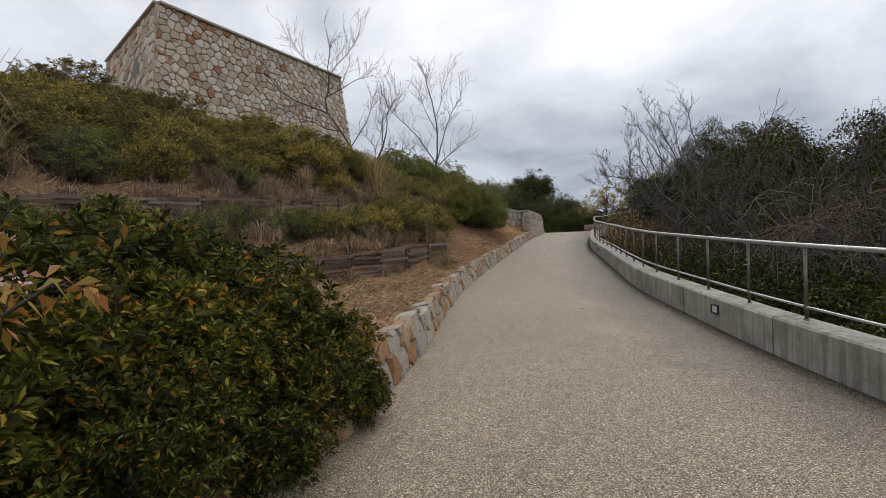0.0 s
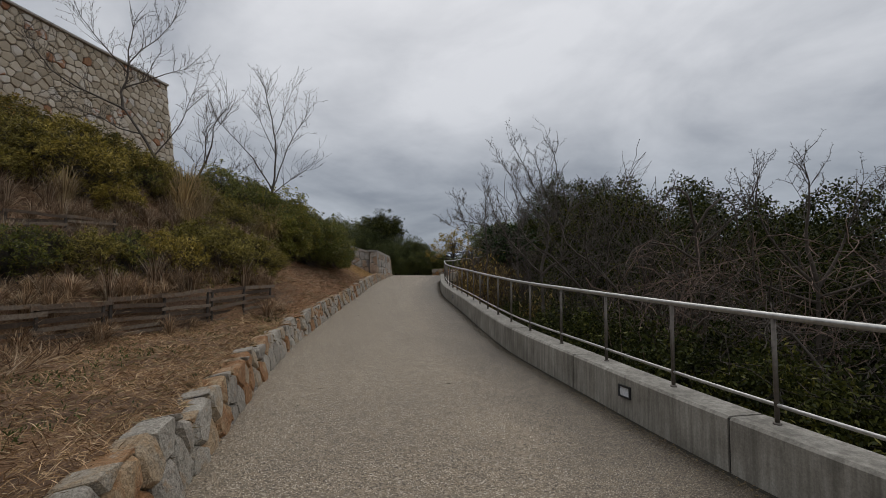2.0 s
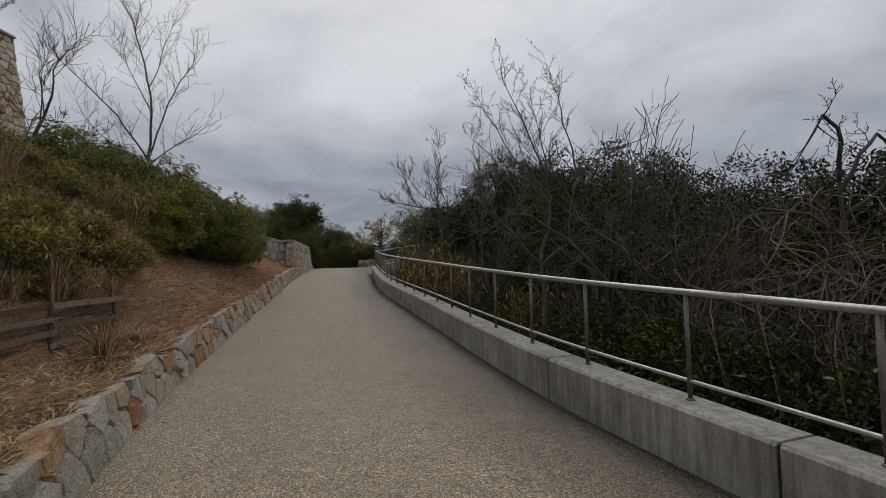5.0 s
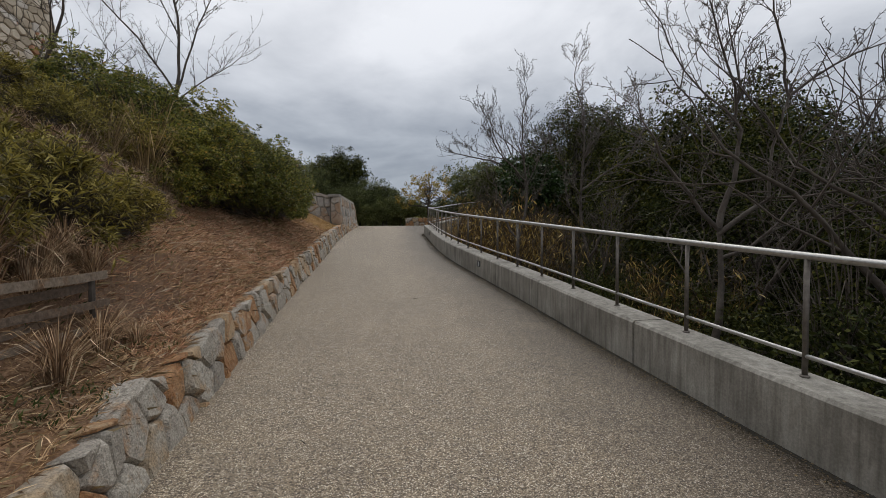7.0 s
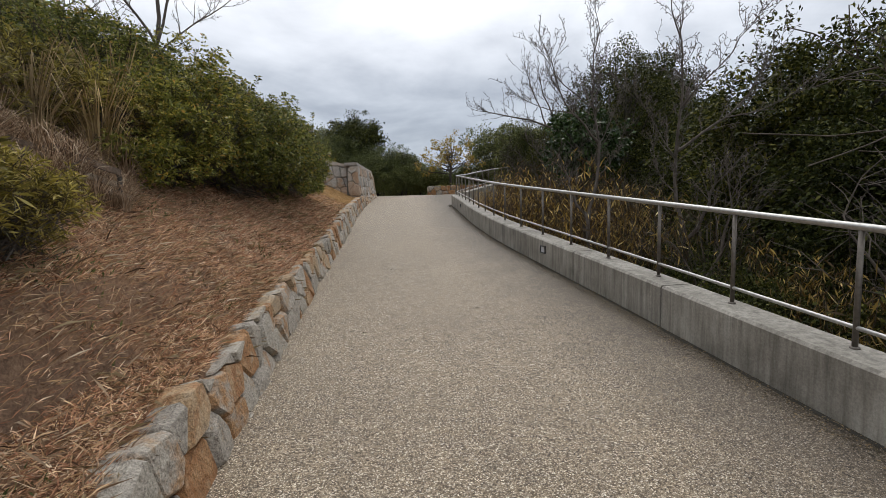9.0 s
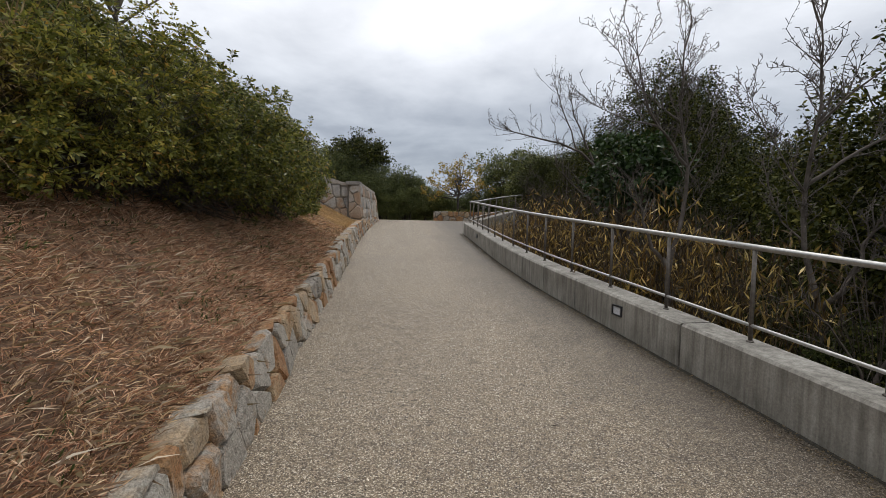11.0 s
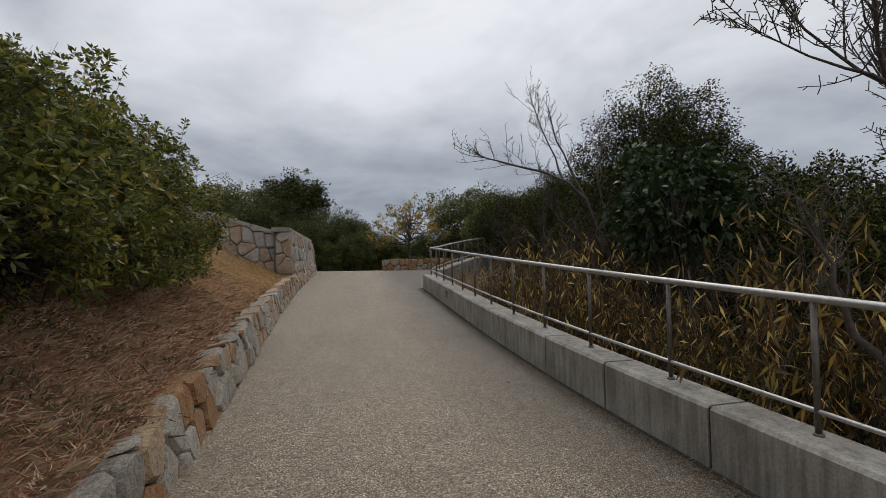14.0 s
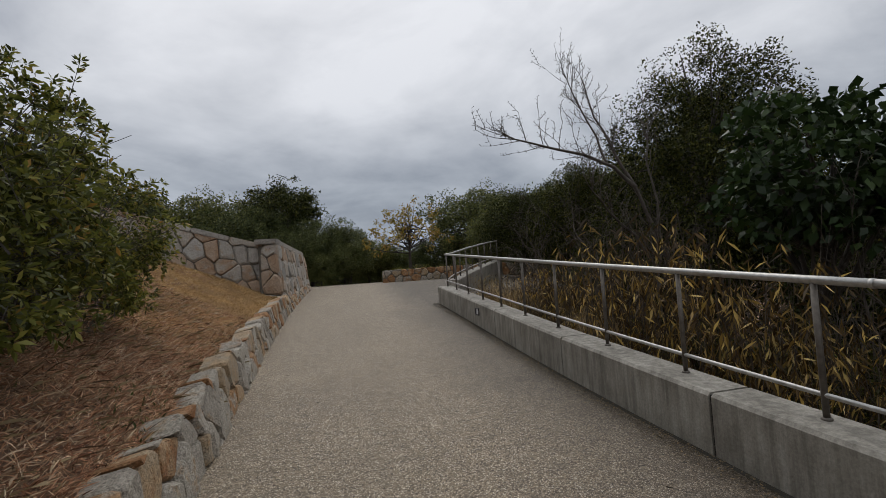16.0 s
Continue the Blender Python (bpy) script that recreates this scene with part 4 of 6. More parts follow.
def shrub_meshes(seed, radii, tips, per, length, width, mat, twigs=500, lump=0.25, bark=None, inner=0.55, clumps=90, size=0.24, shoots=60):
    """A shrub of leaf rosettes gathered in clumps, with gaps between them, a thin inner fill and shoots that stick out."""
    g = np.random.default_rng(seed + 7)
    c, co = shell_points(clumps, radii, seed, max(inner, 0.78), lump)
    k = g.integers(0, len(c), tips)
    sz = g.uniform(0.55, 1.35, len(c)) * size
    off = unit(g.normal(size=(tips, 3))) * (g.uniform(0, 1, tips) ** 0.45 * sz[k])[:, None] * np.array([1, 1, 0.8])
    fill, fo = shell_points(tips // 4, radii, seed + 2, 0.3, lump)
    fill = fill * 0.82
    b, bo = shell_points(shoots, radii, seed + 3, 0.9, lump, 0.0)
    way = unit(bo * 0.6 + g.normal(0, 0.35, b.shape) + np.array([0, 0, 0.75]))
    ln = g.uniform(0.08, 0.3, len(b))[:, None] * radii[2]
    sp = np.concatenate([b + way * ln * u for u in (0.35, 0.6, 0.85, 1.0)])
    p = np.concatenate([c[k] + off, fill, sp])
    o = unit(np.concatenate([co[k] + 0.8 * off / size, fo, np.tile(way, (4, 1))]))
    lift = np.array([0, 0, radii[2] * 0.75])
    p, b = p + lift, b + lift
    crown = quads("crown", whorls(p, o, per, length, width, seed + 1), mat)
    k = g.choice(tips, twigs)
    root = np.stack([g.normal(0, radii[0] * 0.25, twigs), g.normal(0, radii[1] * 0.25, twigs), g.uniform(-0.1, radii[2] * 0.5, twigs)], -1)
    mid = root * 0.4 + p[k] * 0.6 + g.normal(0, 0.08, (twigs, 3))
    end = p[k] + o[k] * g.uniform(0.0, 0.16, twigs)[:, None]
    tw = np.concatenate([twig_quads(root, mid, np.full(twigs, 0.006)), twig_quads(mid, end, np.full(twigs, 0.0035)), twig_quads(b - way * 0.25, b + way * ln, np.full(len(b), 0.0035))])
    return crown, quads("stem", tw, bark or M_DARKBARK)


def plant(name, meshes, label, category, x, y, scale=1.0, turn=None, sink=0.08, group="", z=None, squash=1.0):
    turn = random.uniform(0, 6.28) if turn is None else turn
    z = float(surf_z(x, y)) if z is None else z
    ob = thing(name, label, category, Matrix.LocRotScale((x, y, z - sink), Euler((0, 0, turn)), (scale, scale, scale * squash)), group)
    for nm, me in meshes:
        child(nm, me, ob)
    return ob


def grow(seed, height, trunk, levels=5, spread=0.7, up=0.25, kids=(4, 4, 4, 3), lean=(0, 0), gnarl=0.18, first=0.35, bole=0.5):
    """A bare tree: tapered trunk and main limbs that fork into twigs. Returns vertices and faces of the trunk and of each limb."""
    q = random.Random(seed)
    pieces = [([], [])]

    def branch(p, d, length, rad, level, tgt):
        n = 5 if level < 2 else 4 if level < 3 else 3
        pts, radii = [p.copy()], [rad]
        for i in range(n):
            d = (d + Vector((q.gauss(0, gnarl), q.gauss(0, gnarl), q.gauss(0, gnarl * 0.6) + up * 0.18))).normalized()
            p = p + d * (length / n)
            pts.append(p.copy())
            radii.append(max(rad * (1 - 0.62 * (i + 1) / n), 0.0042))
        v, f = tube(pts, radii, (9, 7, 5, 4, 3, 3)[level], False)
        o = len(tgt[0])
        tgt[0].extend(v)
        tgt[1].extend([tuple(a + o for a in face) for face in f])
        if level + 1 >= levels:
            return
        nk = kids[min(level, len(kids) - 1)]

        def target():
            if level > 0:
                return tgt
            pieces.append(([], []))
            return pieces[-1]

        for k in range(nk + q.choice((0, 1))):
            u = first + (1 - first) * (k + q.random()) / (nk + 1) if level == 0 else 0.22 + 0.78 * (k + q.random()) / (nk + 1)
            u = min(u, 0.98)
            i = min(int(u * n), n - 1)
            base = pts[i].lerp(pts[i + 1], u * n - i)
            r0 = radii[i] + (radii[i + 1] - radii[i]) * (u * n - i)
            ax = (pts[i + 1] - pts[i]).normalized()
            sd = ax.cross(Vector((q.gauss(0, 1), q.gauss(0, 1), q.gauss(0, 1)))).normalized()
            nd = (ax * (1 - 0.45 * spread) + sd * spread * q.uniform(0.7, 1.2) + Vector((0, 0, up))).normalized()
            branch(base, nd, length * q.uniform(0.5, 0.78) * (1.05 - 0.3 * u) * (0.5 / bole if level == 0 else 1), max(r0 * q.uniform(0.45, 0.68), 0.0065), level + 1, target())
        branch(pts[-1], d, length * q.uniform(0.5, 0.7), radii[-1] * 0.95, level + 1, target())

    branch(Vector((0, 0, -0.3)), Vector((lean[0], lean[1], 1)).normalized(), height * bole, trunk, 0, pieces[0])
    return pieces


def bare_meshes(seed, height, trunk, mat=None, **kw):
    pieces = grow(seed, height, trunk, **kw)
    return [("trunk" if k == 0 else "limb", mesh_of("trunk" if k == 0 else "limb", *p, mat or M_BARK, True)) for k, p in enumerate(pieces)]


def evergreen_meshes(seed, height, radii, clumps, per, length=0.085, width=0.036, mat=None, lump=0.3, clump_r=0.34, inner=0.45, bottom=-0.75):
    """A broadleaf evergreen: trunk with limbs, and a crown of leaf clumps with gaps."""
    g = np.random.default_rng(seed)
    p, o = shell_points(clumps, radii, seed, inner, lump, bottom)
    p = p + np.array([0, 0, height - radii[2]])
    n = len(p)
    sz = g.uniform(0.6, 1.35, n)
    c = np.repeat(p, per, 0) + unit(g.normal(size=(n * per, 3))) * (np.repeat(sz, per) * clump_r * g.uniform(0.1, 1, n * per) ** 0.5)[:, None] * np.array([1, 1, 0.75])
    d = np.repeat(o, per, 0) * 0.7 + unit(g.normal(size=(n * per, 3))) * 0.9 + np.array([0, 0, -0.1])
    s = g.uniform(0.7, 1.25, n * per)
    crown = quads("crown", leaf_quads(c, d, length * s, width * s, seed + 3, 0.15), mat or M_EVER)
    verts, faces = [], []

    def add(pts, radii_, sides):
        v, f = tube(pts, radii_, sides, False)
        k = len(verts)
        verts.extend(v)
        faces.extend([tuple(a + k for a in face) for face in f])

    q = random.Random(seed)
    top = Vector((q.uniform(-0.2, 0.2), q.uniform(-0.2, 0.2), height * 0.8))
    mid = Vector((q.uniform(-0.15, 0.15), q.uniform(-0.15, 0.15), height * 0.4))
    add([(0, 0, -0.4), mid, top], [height * 0.022, height * 0.017, height * 0.006], 8)
    for k in g.choice(n, min(n, 46), replace=False):
        e = Vector(p[k])
        s_ = mid.lerp(top, q.uniform(0.0, 0.9)) if e.z > mid.z else Vector((0, 0, max(0.2, e.z * 0.5)))
        add([s_, s_.lerp(e, 0.55) + Vector((0, 0, -0.08)), e], [height * 0.008, height * 0.005, 0.006], 5)
    return [("trunk", mesh_of("trunk", verts, faces, M_DARKBARK, True)), ("crown", crown)]


def tuft_mesh(seed, n, height, spread, width, mat, arch=0.6):
    """A tuft of arching blades, each of three joined quads."""
    g = np.random.default_rng(seed)
    a = g.uniform(0, 6.28, n)
    out = np.stack([np.cos(a), np.sin(a), np.zeros(n)], -1)
    h = height * g.uniform(0.5, 1.1, n)[:, None]
    s = spread * g.uniform(0.2, 1.0, n)[:, None]
    base = out * g.uniform(0, 0.12 * height, n)[:, None]
    up = np.array([0, 0, 1.0])
    p = [base, base + up * h * 0.5 + out * s * 0.2, base + up * h * (0.85 - 0.1 * arch) + out * s * 0.6, base + up * h * (0.95 - 0.45 * arch * g.uniform(0, 1.4, n)[:, None]) + out * s]
    side = unit(np.cross(out, up) + g.normal(0, 0.3, (n, 3)))
    w = [width, width * 0.9, width * 0.6, width * 0.12]
    verts, faces = [], []
    V = np.concatenate([np.stack([p[k] - side * w[k] / 2, p[k] + side * w[k] / 2], 1) for k in range(4)], 1)
    for k in range(3):
        faces.append(np.arange(n)[:, None] * 8 + np.array([2 * k, 2 * k + 1, 2 * k + 3, 2 * k + 2]))
    return mesh_of("blade_tuft", V.reshape(-1, 3), np.concatenate(faces), mat)


def cane_meshes(seed, canes, height, spread, leaves, mat):
    """Bamboo grass: thin canes with drooping lance leaves."""
    g = np.random.default_rng(seed)
    a = np.stack([g.normal(0, spread, canes), g.normal(0, spread, canes), np.full(canes, -0.1)], -1)
    b = a + np.stack([g.normal(0, 0.22, canes), g.normal(0, 0.22, canes), height * g.uniform(0.6, 1.1, canes)], -1)
    stems = quads("cane_cluster", twig_quads(a, b, np.full(canes, 0.004)), M_BRUSH)
    k = g.integers(0, canes, leaves)
    u = g.uniform(0.25, 1, leaves)[:, None] ** 0.8
    base = a[k] * (1 - u) + b[k] * u
    d = unit(g.normal(size=(leaves, 3)) * np.array([0.6, 0.6, 0.4]) + np.array([0, 0, -0.85]))
    s = g.uniform(0.6, 1.2, leaves)
    return [("cane_cluster", stems), ("leaf_mass", quads("leaf_mass", leaf_quads(base, d, 0.15 * s, 0.023 * s, seed + 1, 0.1), mat))]


def shaped_tree(seed, limbs, mat, twig_len=0.55, density=5.0, top_shoots=4):
    """A bare tree from its main limbs (parent, place along it, radius, steps sideways and up), with side shoots and knobbly spurs."""
    q = random.Random(seed)
    built, out = [], []
    for parent, u, rad, steps in limbs:
        if parent is None:
            p = Vector((0, 0, -0.3))
        else:
            pts = built[parent][0]
            k = min(int(u * (len(pts) - 1)), len(pts) - 2)
            p = pts[k].lerp(pts[k + 1], u * (len(pts) - 1) - k)
        drift = 0.0 if parent is None else q.uniform(-0.5, 0.5)
        pts = [p.copy()]
        for dx, dz in steps:
            e = Vector((dx, drift * abs(dx) + q.gauss(0, 0.06), dz))
            for h in (0.5, 1.0):
                pts.append(p + e * h + Vector((q.gauss(0, 0.02), q.gauss(0, 0.02), 0)) * (1 if h < 1 else 0.3))
            p = pts[-1]
        n = len(pts)
        radii = [max(rad * (1 - (0.84 if parent is None and n > 9 else 0.68) * (k / (n - 1)) ** 0.8), 0.005) for k in range(n)]
        built.append((pts, radii))
        v, f = tube(pts, radii, 9 if parent is None else 7, False)
        v, f = list(v), list(f)

        def add(line, rs, sides):
            tv, tf = tube(line, rs, sides, False)
            o = len(v)
            v.extend(tv)
            f.extend([tuple(a + o for a in face) for face in tf])

        def shoot(base, way, length, r0, level):
            line, w = [base], way
            for k in range(4):
                w = (w + Vector((q.gauss(0, 0.16), q.gauss(0, 0.16), 0.07 + q.gauss(0, 0.08)))).normalized()
                line.append(line[-1] + w * length / 4)
            add(line, [max(r0 * (1 - 0.17 * k), 0.0028) for k in range(5)], 4)
            for k in range(1, 5):
                for _ in range(2):
                    sd = w.cross(Vector((q.gauss(0, 1), q.gauss(0, 1), q.gauss(0, 1)))).normalized()
                    if level and q.random() < 0.3:
                        shoot(line[k], (w * 0.6 + sd * 0.8 + Vector((0, 0, 0.25))).normalized(), length * q.uniform(0.35, 0.6), r0 * 0.6, level - 1)
                    else:
                        e = line[k] + (w * 0.5 + sd + Vector((0, 0, 0.2))).normalized() * q.uniform(0.02, 0.07)
                        add([line[k], e], [0.0032, 0.0036], 3)

        if parent is not None or n > 9:
            total = sum((pts[k + 1] - pts[k]).length for k in range(n - 1))
            for _ in range(int(total * density)):
                t_ = q.uniform(0.25 if parent is not None else 0.45, 0.98) * (n - 1)
                k = int(t_)
                w = (pts[k + 1] - pts[k]).normalized()
                sd = w.cross(Vector((q.gauss(0, 1), q.gauss(0, 1), q.gauss(0, 1)))).normalized()
                shoot(pts[k].lerp(pts[k + 1], t_ - k), (w * 0.7 + sd * 0.75 + Vector((0, 0, 0.3))).normalized(), twig_len * q.uniform(0.45, 1.2), min(radii[k] * 0.55, 0.008), 1)
            for _ in range(top_shoots):
                w = (pts[-1] - pts[-2]).normalized()
                shoot(pts[-1], (w + Vector((q.gauss(0, 0.25), q.gauss(0, 0.25), 0.1))).normalized(), twig_len * q.uniform(0.7, 1.3), radii[-1] * 0.8, 1)
        out.append(("trunk" if parent is None else "limb", mesh_of("trunk" if parent is None else "limb", v, f, mat, True)))
    return out


def tuft_field(name, me, spots, label, seed, lo=0.7, hi=1.3):
    """Many grass tufts standing at the given spots, as one growth."""
    q = np.random.default_rng(seed)
    co = np.empty(len(me.vertices) * 3)
    me.vertices.foreach_get("co", co)
    co = co.reshape(-1, 3)
    fc = np.array([tuple(p.vertices) for p in me.polygons])
    V, F = [], []
    for k, (x, y) in enumerate(spots):
        a, s = q.uniform(0, 6.28), q.uniform(lo, hi)
        r = np.array([[math.cos(a), -math.sin(a), 0], [math.sin(a), math.cos(a), 0], [0, 0, 1]])
        V.append(co @ r.T * s + np.array([x, y, float(surf_z(x, y)) - 0.03]))
        F.append(fc + k * len(co))
    ob = new(name, mesh_of(name, np.concatenate(V), np.concatenate(F), me.materials[0]))
    return tagged(ob, label, "grass", kind="stuff")


random.seed(3)
# variants
def shrub_set(seeds, *args, **kw):
    return [list(zip(("crown", "stem"), shrub_meshes(q, *args, **kw))) for q in seeds]


HEDGE = shrub_set((201, 202, 203), (1.25, 1.25, 1.05), 5200, 7, 0.066, 0.024, M_HEDGE, 900, 0.34, clumps=150, size=0.25, shoots=50)
HILLSHRUB = shrub_set((205, 206), (1.25, 1.25, 1.05), 2300, 7, 0.085, 0.029, M_HILL, 2200, 0.4, None, 0.5, clumps=95, size=0.24, shoots=130)
AZALEA = shrub_set((211, 212), (0.85, 0.85, 0.62), 1500, 7, 0.098, 0.032, M_AZALEA, 900, 0.38, None, 0.5, clumps=70, size=0.2, shoots=60)
YELLOW = shrub_set((221, 222), (0.8, 0.8, 0.55), 1100, 6, 0.10, 0.017, M_YELLOWING, 900, 0.3, None, 0.4, clumps=60, size=0.2, shoots=90)
LOWSHRUB = shrub_set((231, 232), (0.6, 0.6, 0.45), 700, 6, 0.055, 0.017, M_HEDGE, 1500, 0.3, None, 0.35, clumps=60, size=0.14, shoots=120)
EVER = [evergreen_meshes(q, h, r, n, 120, 0.085, 0.038, lump=u, clump_r=0.4, inner=0.5, bottom=-0.95) for q, h, r, n, u in ((301, 5.0, (1.9, 1.9, 2.1), 330, 0.3), (302, 5.2, (1.7, 1.8, 2.3), 330, 0.36), (303, 4.6, (2.0, 1.8, 1.9), 320, 0.32), (304, 5.4, (1.6, 1.6, 2.2), 300, 0.38))]
UNDER = [evergreen_meshes(311, 2.2, (1.4, 1.4, 1.2), 190, 100, 0.085, 0.036, None, 0.36, 0.32, 0.3, -0.95)]
PAMPAS = [tuft_mesh(401, 160, 1.25, 0.65, 0.012, M_PAMPAS, 0.8), tuft_mesh(402, 220, 0.75, 0.5, 0.008, M_PAMPAS, 0.7)]
STRAW = [tuft_mesh(411, 150, 0.36, 0.30, 0.006, M_STRAW, 1.0), tuft_mesh(412, 150, 0.46, 0.26, 0.006, M_STRAW, 0.7)]
WEED = tuft_mesh(421, 70, 0.14, 0.16, 0.009, M_GREEN, 0.8)
SASA = [cane_meshes(s, 44, 1.95, 0.3, 430, M_SASA) for s in (431, 432)]
BARE = [bare_meshes(501, 5.8, 0.07, M_BRUSH, spread=0.9, up=0.16, kids=(4, 4, 4), levels=4, gnarl=0.24),
        bare_meshes(502, 5.4, 0.06, M_BRUSH, spread=0.75, up=0.25, kids=(4, 4, 4), levels=4, gnarl=0.22),
        bare_meshes(503, 4.8, 0.055, M_BRUSH, spread=1.0, up=0.12, kids=(5, 4, 4), levels=4, gnarl=0.36)]

# big hedge on the upper bank
for x, y, s, t in ((-6.25, 17.2, 0.95, 0.3), (-6.1, 18.7, 1.05, 1.9), (-6.2, 20.3, 1.1, 3.2), (-6.35, 21.9, 1.05, 4.4), (-6.55, 23.3, 0.9, 5.2), (-7.6, 18.0, 1.15, 0.9), (-7.7, 20.4, 1.15, 2.4), (-7.9, 22.6, 1.05, 4.0), (-9.4, 19.5, 1.3, 1.2), (-9.3, 22.3, 1.2, 3.0)):
    plant("hedge_shrub", random.choice(HEDGE), "dense dark green evergreen shrub overhanging the dry bank", "shrub", x, y, s * 0.95, t, 0.2, "hedge on the bank", squash=0.96 if y > 19.5 else 0.86)
# shrubs on the hill before the hedge
for x, y, s in ((-9.2, 13.2, 0.9), (-9.8, 15.2, 1.0), (-10.6, 11.4, 0.85), (-11.5, 13.2, 1.0), (-11.6, 9.4, 0.8), (-12.6, 11.2, 1.0), (-8.4, 16.6, 0.9), (-11.2, 16.5, 1.1), (-13, 14.6, 1.1), (-11.0, 6.3, 0.8), (-12.6, 7.6, 0.9), (-10.4, 3.4, 1.0), (-11.6, 4.6, 1.0), (-10.2, 1.6, 1.1), (-15, 12.6, 1.1), (-14.4, 9.6, 1.0), (-13.2, 18.2, 1.1), (-15.5, 17, 1.1), (-17.5, 15, 1.2), (-16.5, 21, 1.2), (-13.5, 22, 1.2), (-18.5, 19, 1.2), (-17, 26, 1.3), (-13, 26, 1.2), (-10.6, 26, 1.0), (-14.0, 5.2, 1.0), (-16, 8, 1.1), (-18.0, 11.5, 1.2)):
    plant("hill_shrub", random.choice(HILLSHRUB), "rounded evergreen shrub on the hillside below the tower", "shrub", x, y, s * random.uniform(0.8, 1.0), None, 0.3, "shrubs on the hill", squash=0.72)
for x, y, s in ((-6.7, 14.6, 0.75), (-7.6, 13.9, 0.8), (-8.3, 12.4, 0.8), (-9.0, 10.4, 0.75), (-9.6, 8.0, 0.8), (-6.6, 16.4, 0.9), (-8.9, 15.6, 0.9), (-10.2, 9.6, 0.8), (-7.6, 12.0, 0.6), (-5.2, 12.5, 0.85), (-5.35, 11.5, 0.85), (-5.15, 13.3, 0.6), (-5.6, 10.6, 0.75), (-6.0, 9.4, 0.7), (-5.9, 12.2, 0.9), (-7.3, 15.4, 0.95), (-7.9, 14.7, 1.0), (-7.4, 16.1, 0.9), (-8.4, 14.0, 1.0)):
    plant("bamboo_shrub", random.choice(YELLOW), "yellow-green low bamboo shrub among dead grass", "shrub", x, y, s, None, 0.1, "yellowing shrubs")
for x, y, s in ((-6.3, 10.6, 0.7), (-5.9, 9.8, 0.75), (-6.6, 9.1, 0.7), (-6.3, 8.2, 0.8), (-7.1, 7.6, 0.8), (-6.9, 6.4, 0.8), (-7.5, 5.4, 0.9), (-7.2, 4.0, 0.9), (-8.0, 2.6, 1.0), (-9.4, 6.2, 0.8), (-9.2, 11.5, 0.8), (-8.6, 9.2, 0.8), (-9.9, 4.8, 0.9), (-10.2, 7.2, 0.9), (-6.4, 3.2, 0.8), (-8.2, 13.4, 0.8)):
    plant("twiggy_shrub", random.choice(LOWSHRUB), "twiggy brown-green shrub with sparse leaves on the terrace", "shrub", x, y, s, None, 0.05, "twiggy shrubs")
for k in range(70):
    y = random.uniform(0.5, 27)
    x = float(fence_high(y)) - random.uniform(0.2, 12)
    if (x + 7.7) ** 2 + (y - 19.7) ** 2 > 1 and (y < 16 or x < -9.5):
        kind_ = random.random()
        if kind_ < 0.2 and x < float(fence_high(y)) - 3:
            plant("hill_shrub", random.choice(HILLSHRUB), "rounded evergreen shrub on the hillside below the tower", "shrub", x, y, random.uniform(0.55, 0.85), None, 0.25, "shrubs on the hill", squash=0.75)
        elif kind_ < 0.75:
            plant("bamboo_shrub", random.choice(YELLOW), "yellow-green low bamboo shrub among dead grass", "shrub", x, y, random.uniform(0.8, 1.2), None, 0.1, "yellowing shrubs")
        else:
            plant("twiggy_shrub", random.choice(LOWSHRUB), "twiggy brown-green shrub with sparse leaves on the terrace", "shrub", x, y, random.uniform(0.9, 1.4), None, 0.05, "twiggy shrubs")
# azaleas beside the start of the walkway
for x, y, s, t in ((-2.12, 2.9, 0.42, 0.5), (-2.05, 2.35, 0.42, 1.5), (-2.15, 3.45, 0.38, 2.5), (-2.2, 1.75, 0.45, 3.5), (-2.92, 2.95, 0.82, 0.2), (-2.5, 3.2, 0.6, 1.3), (-2.42, 1.95, 0.52, 0.4), (-2.36, 2.75, 0.5, 2.9), (-2.45, 3.75, 0.42, 0.9), (-2.5, 2.35, 0.6, 2.7), (-3.55, 3.75, 0.9, 1.1), (-2.85, 2.05, 0.8, 2.2), (-3.9, 2.6, 1.15, 3.0), (-3.0, 1.15, 0.8, 4.1), (-2.62, 1.5, 0.62, 0.8), (-2.7, 0.7, 0.66, 1.8), (-2.75, -0.2, 0.7, 2.8), (-3.9, 1.3, 1.1, 5.1), (-4.9, 3.6, 1.15, 0.7), (-5.0, 2.0, 1.25, 1.7), (-4.6, 4.7, 0.85, 2.6), (-3.2, 0.1, 0.9, 3.6), (-4.4, -0.2, 1.2, 4.4), (-5.8, 1.2, 1.4, 0.1), (-6.2, 3.0, 1.2, 2.0), (-3.3, -1.2, 1.0, 2.9), (-3.2, -3.0, 1.1, 1.9)):
    plant("azalea_shrub", random.choice(AZALEA), "leafy azalea shrub with a few orange autumn leaves", "shrub", x, y, s, t, 0.1, "azaleas by the walkway")


# tall reeds and tufts
def tuft(name, me, label, x, y, s, sink=0.02, group=""):
    ob = new(name, me)
    ob.matrix_basis = Matrix.LocRotScale((x, y, float(surf_z(x, y)) - sink), Euler((0, 0, random.uniform(0, 6.28))), (s, s, s))
    return tagged(ob, label, "grass", group)


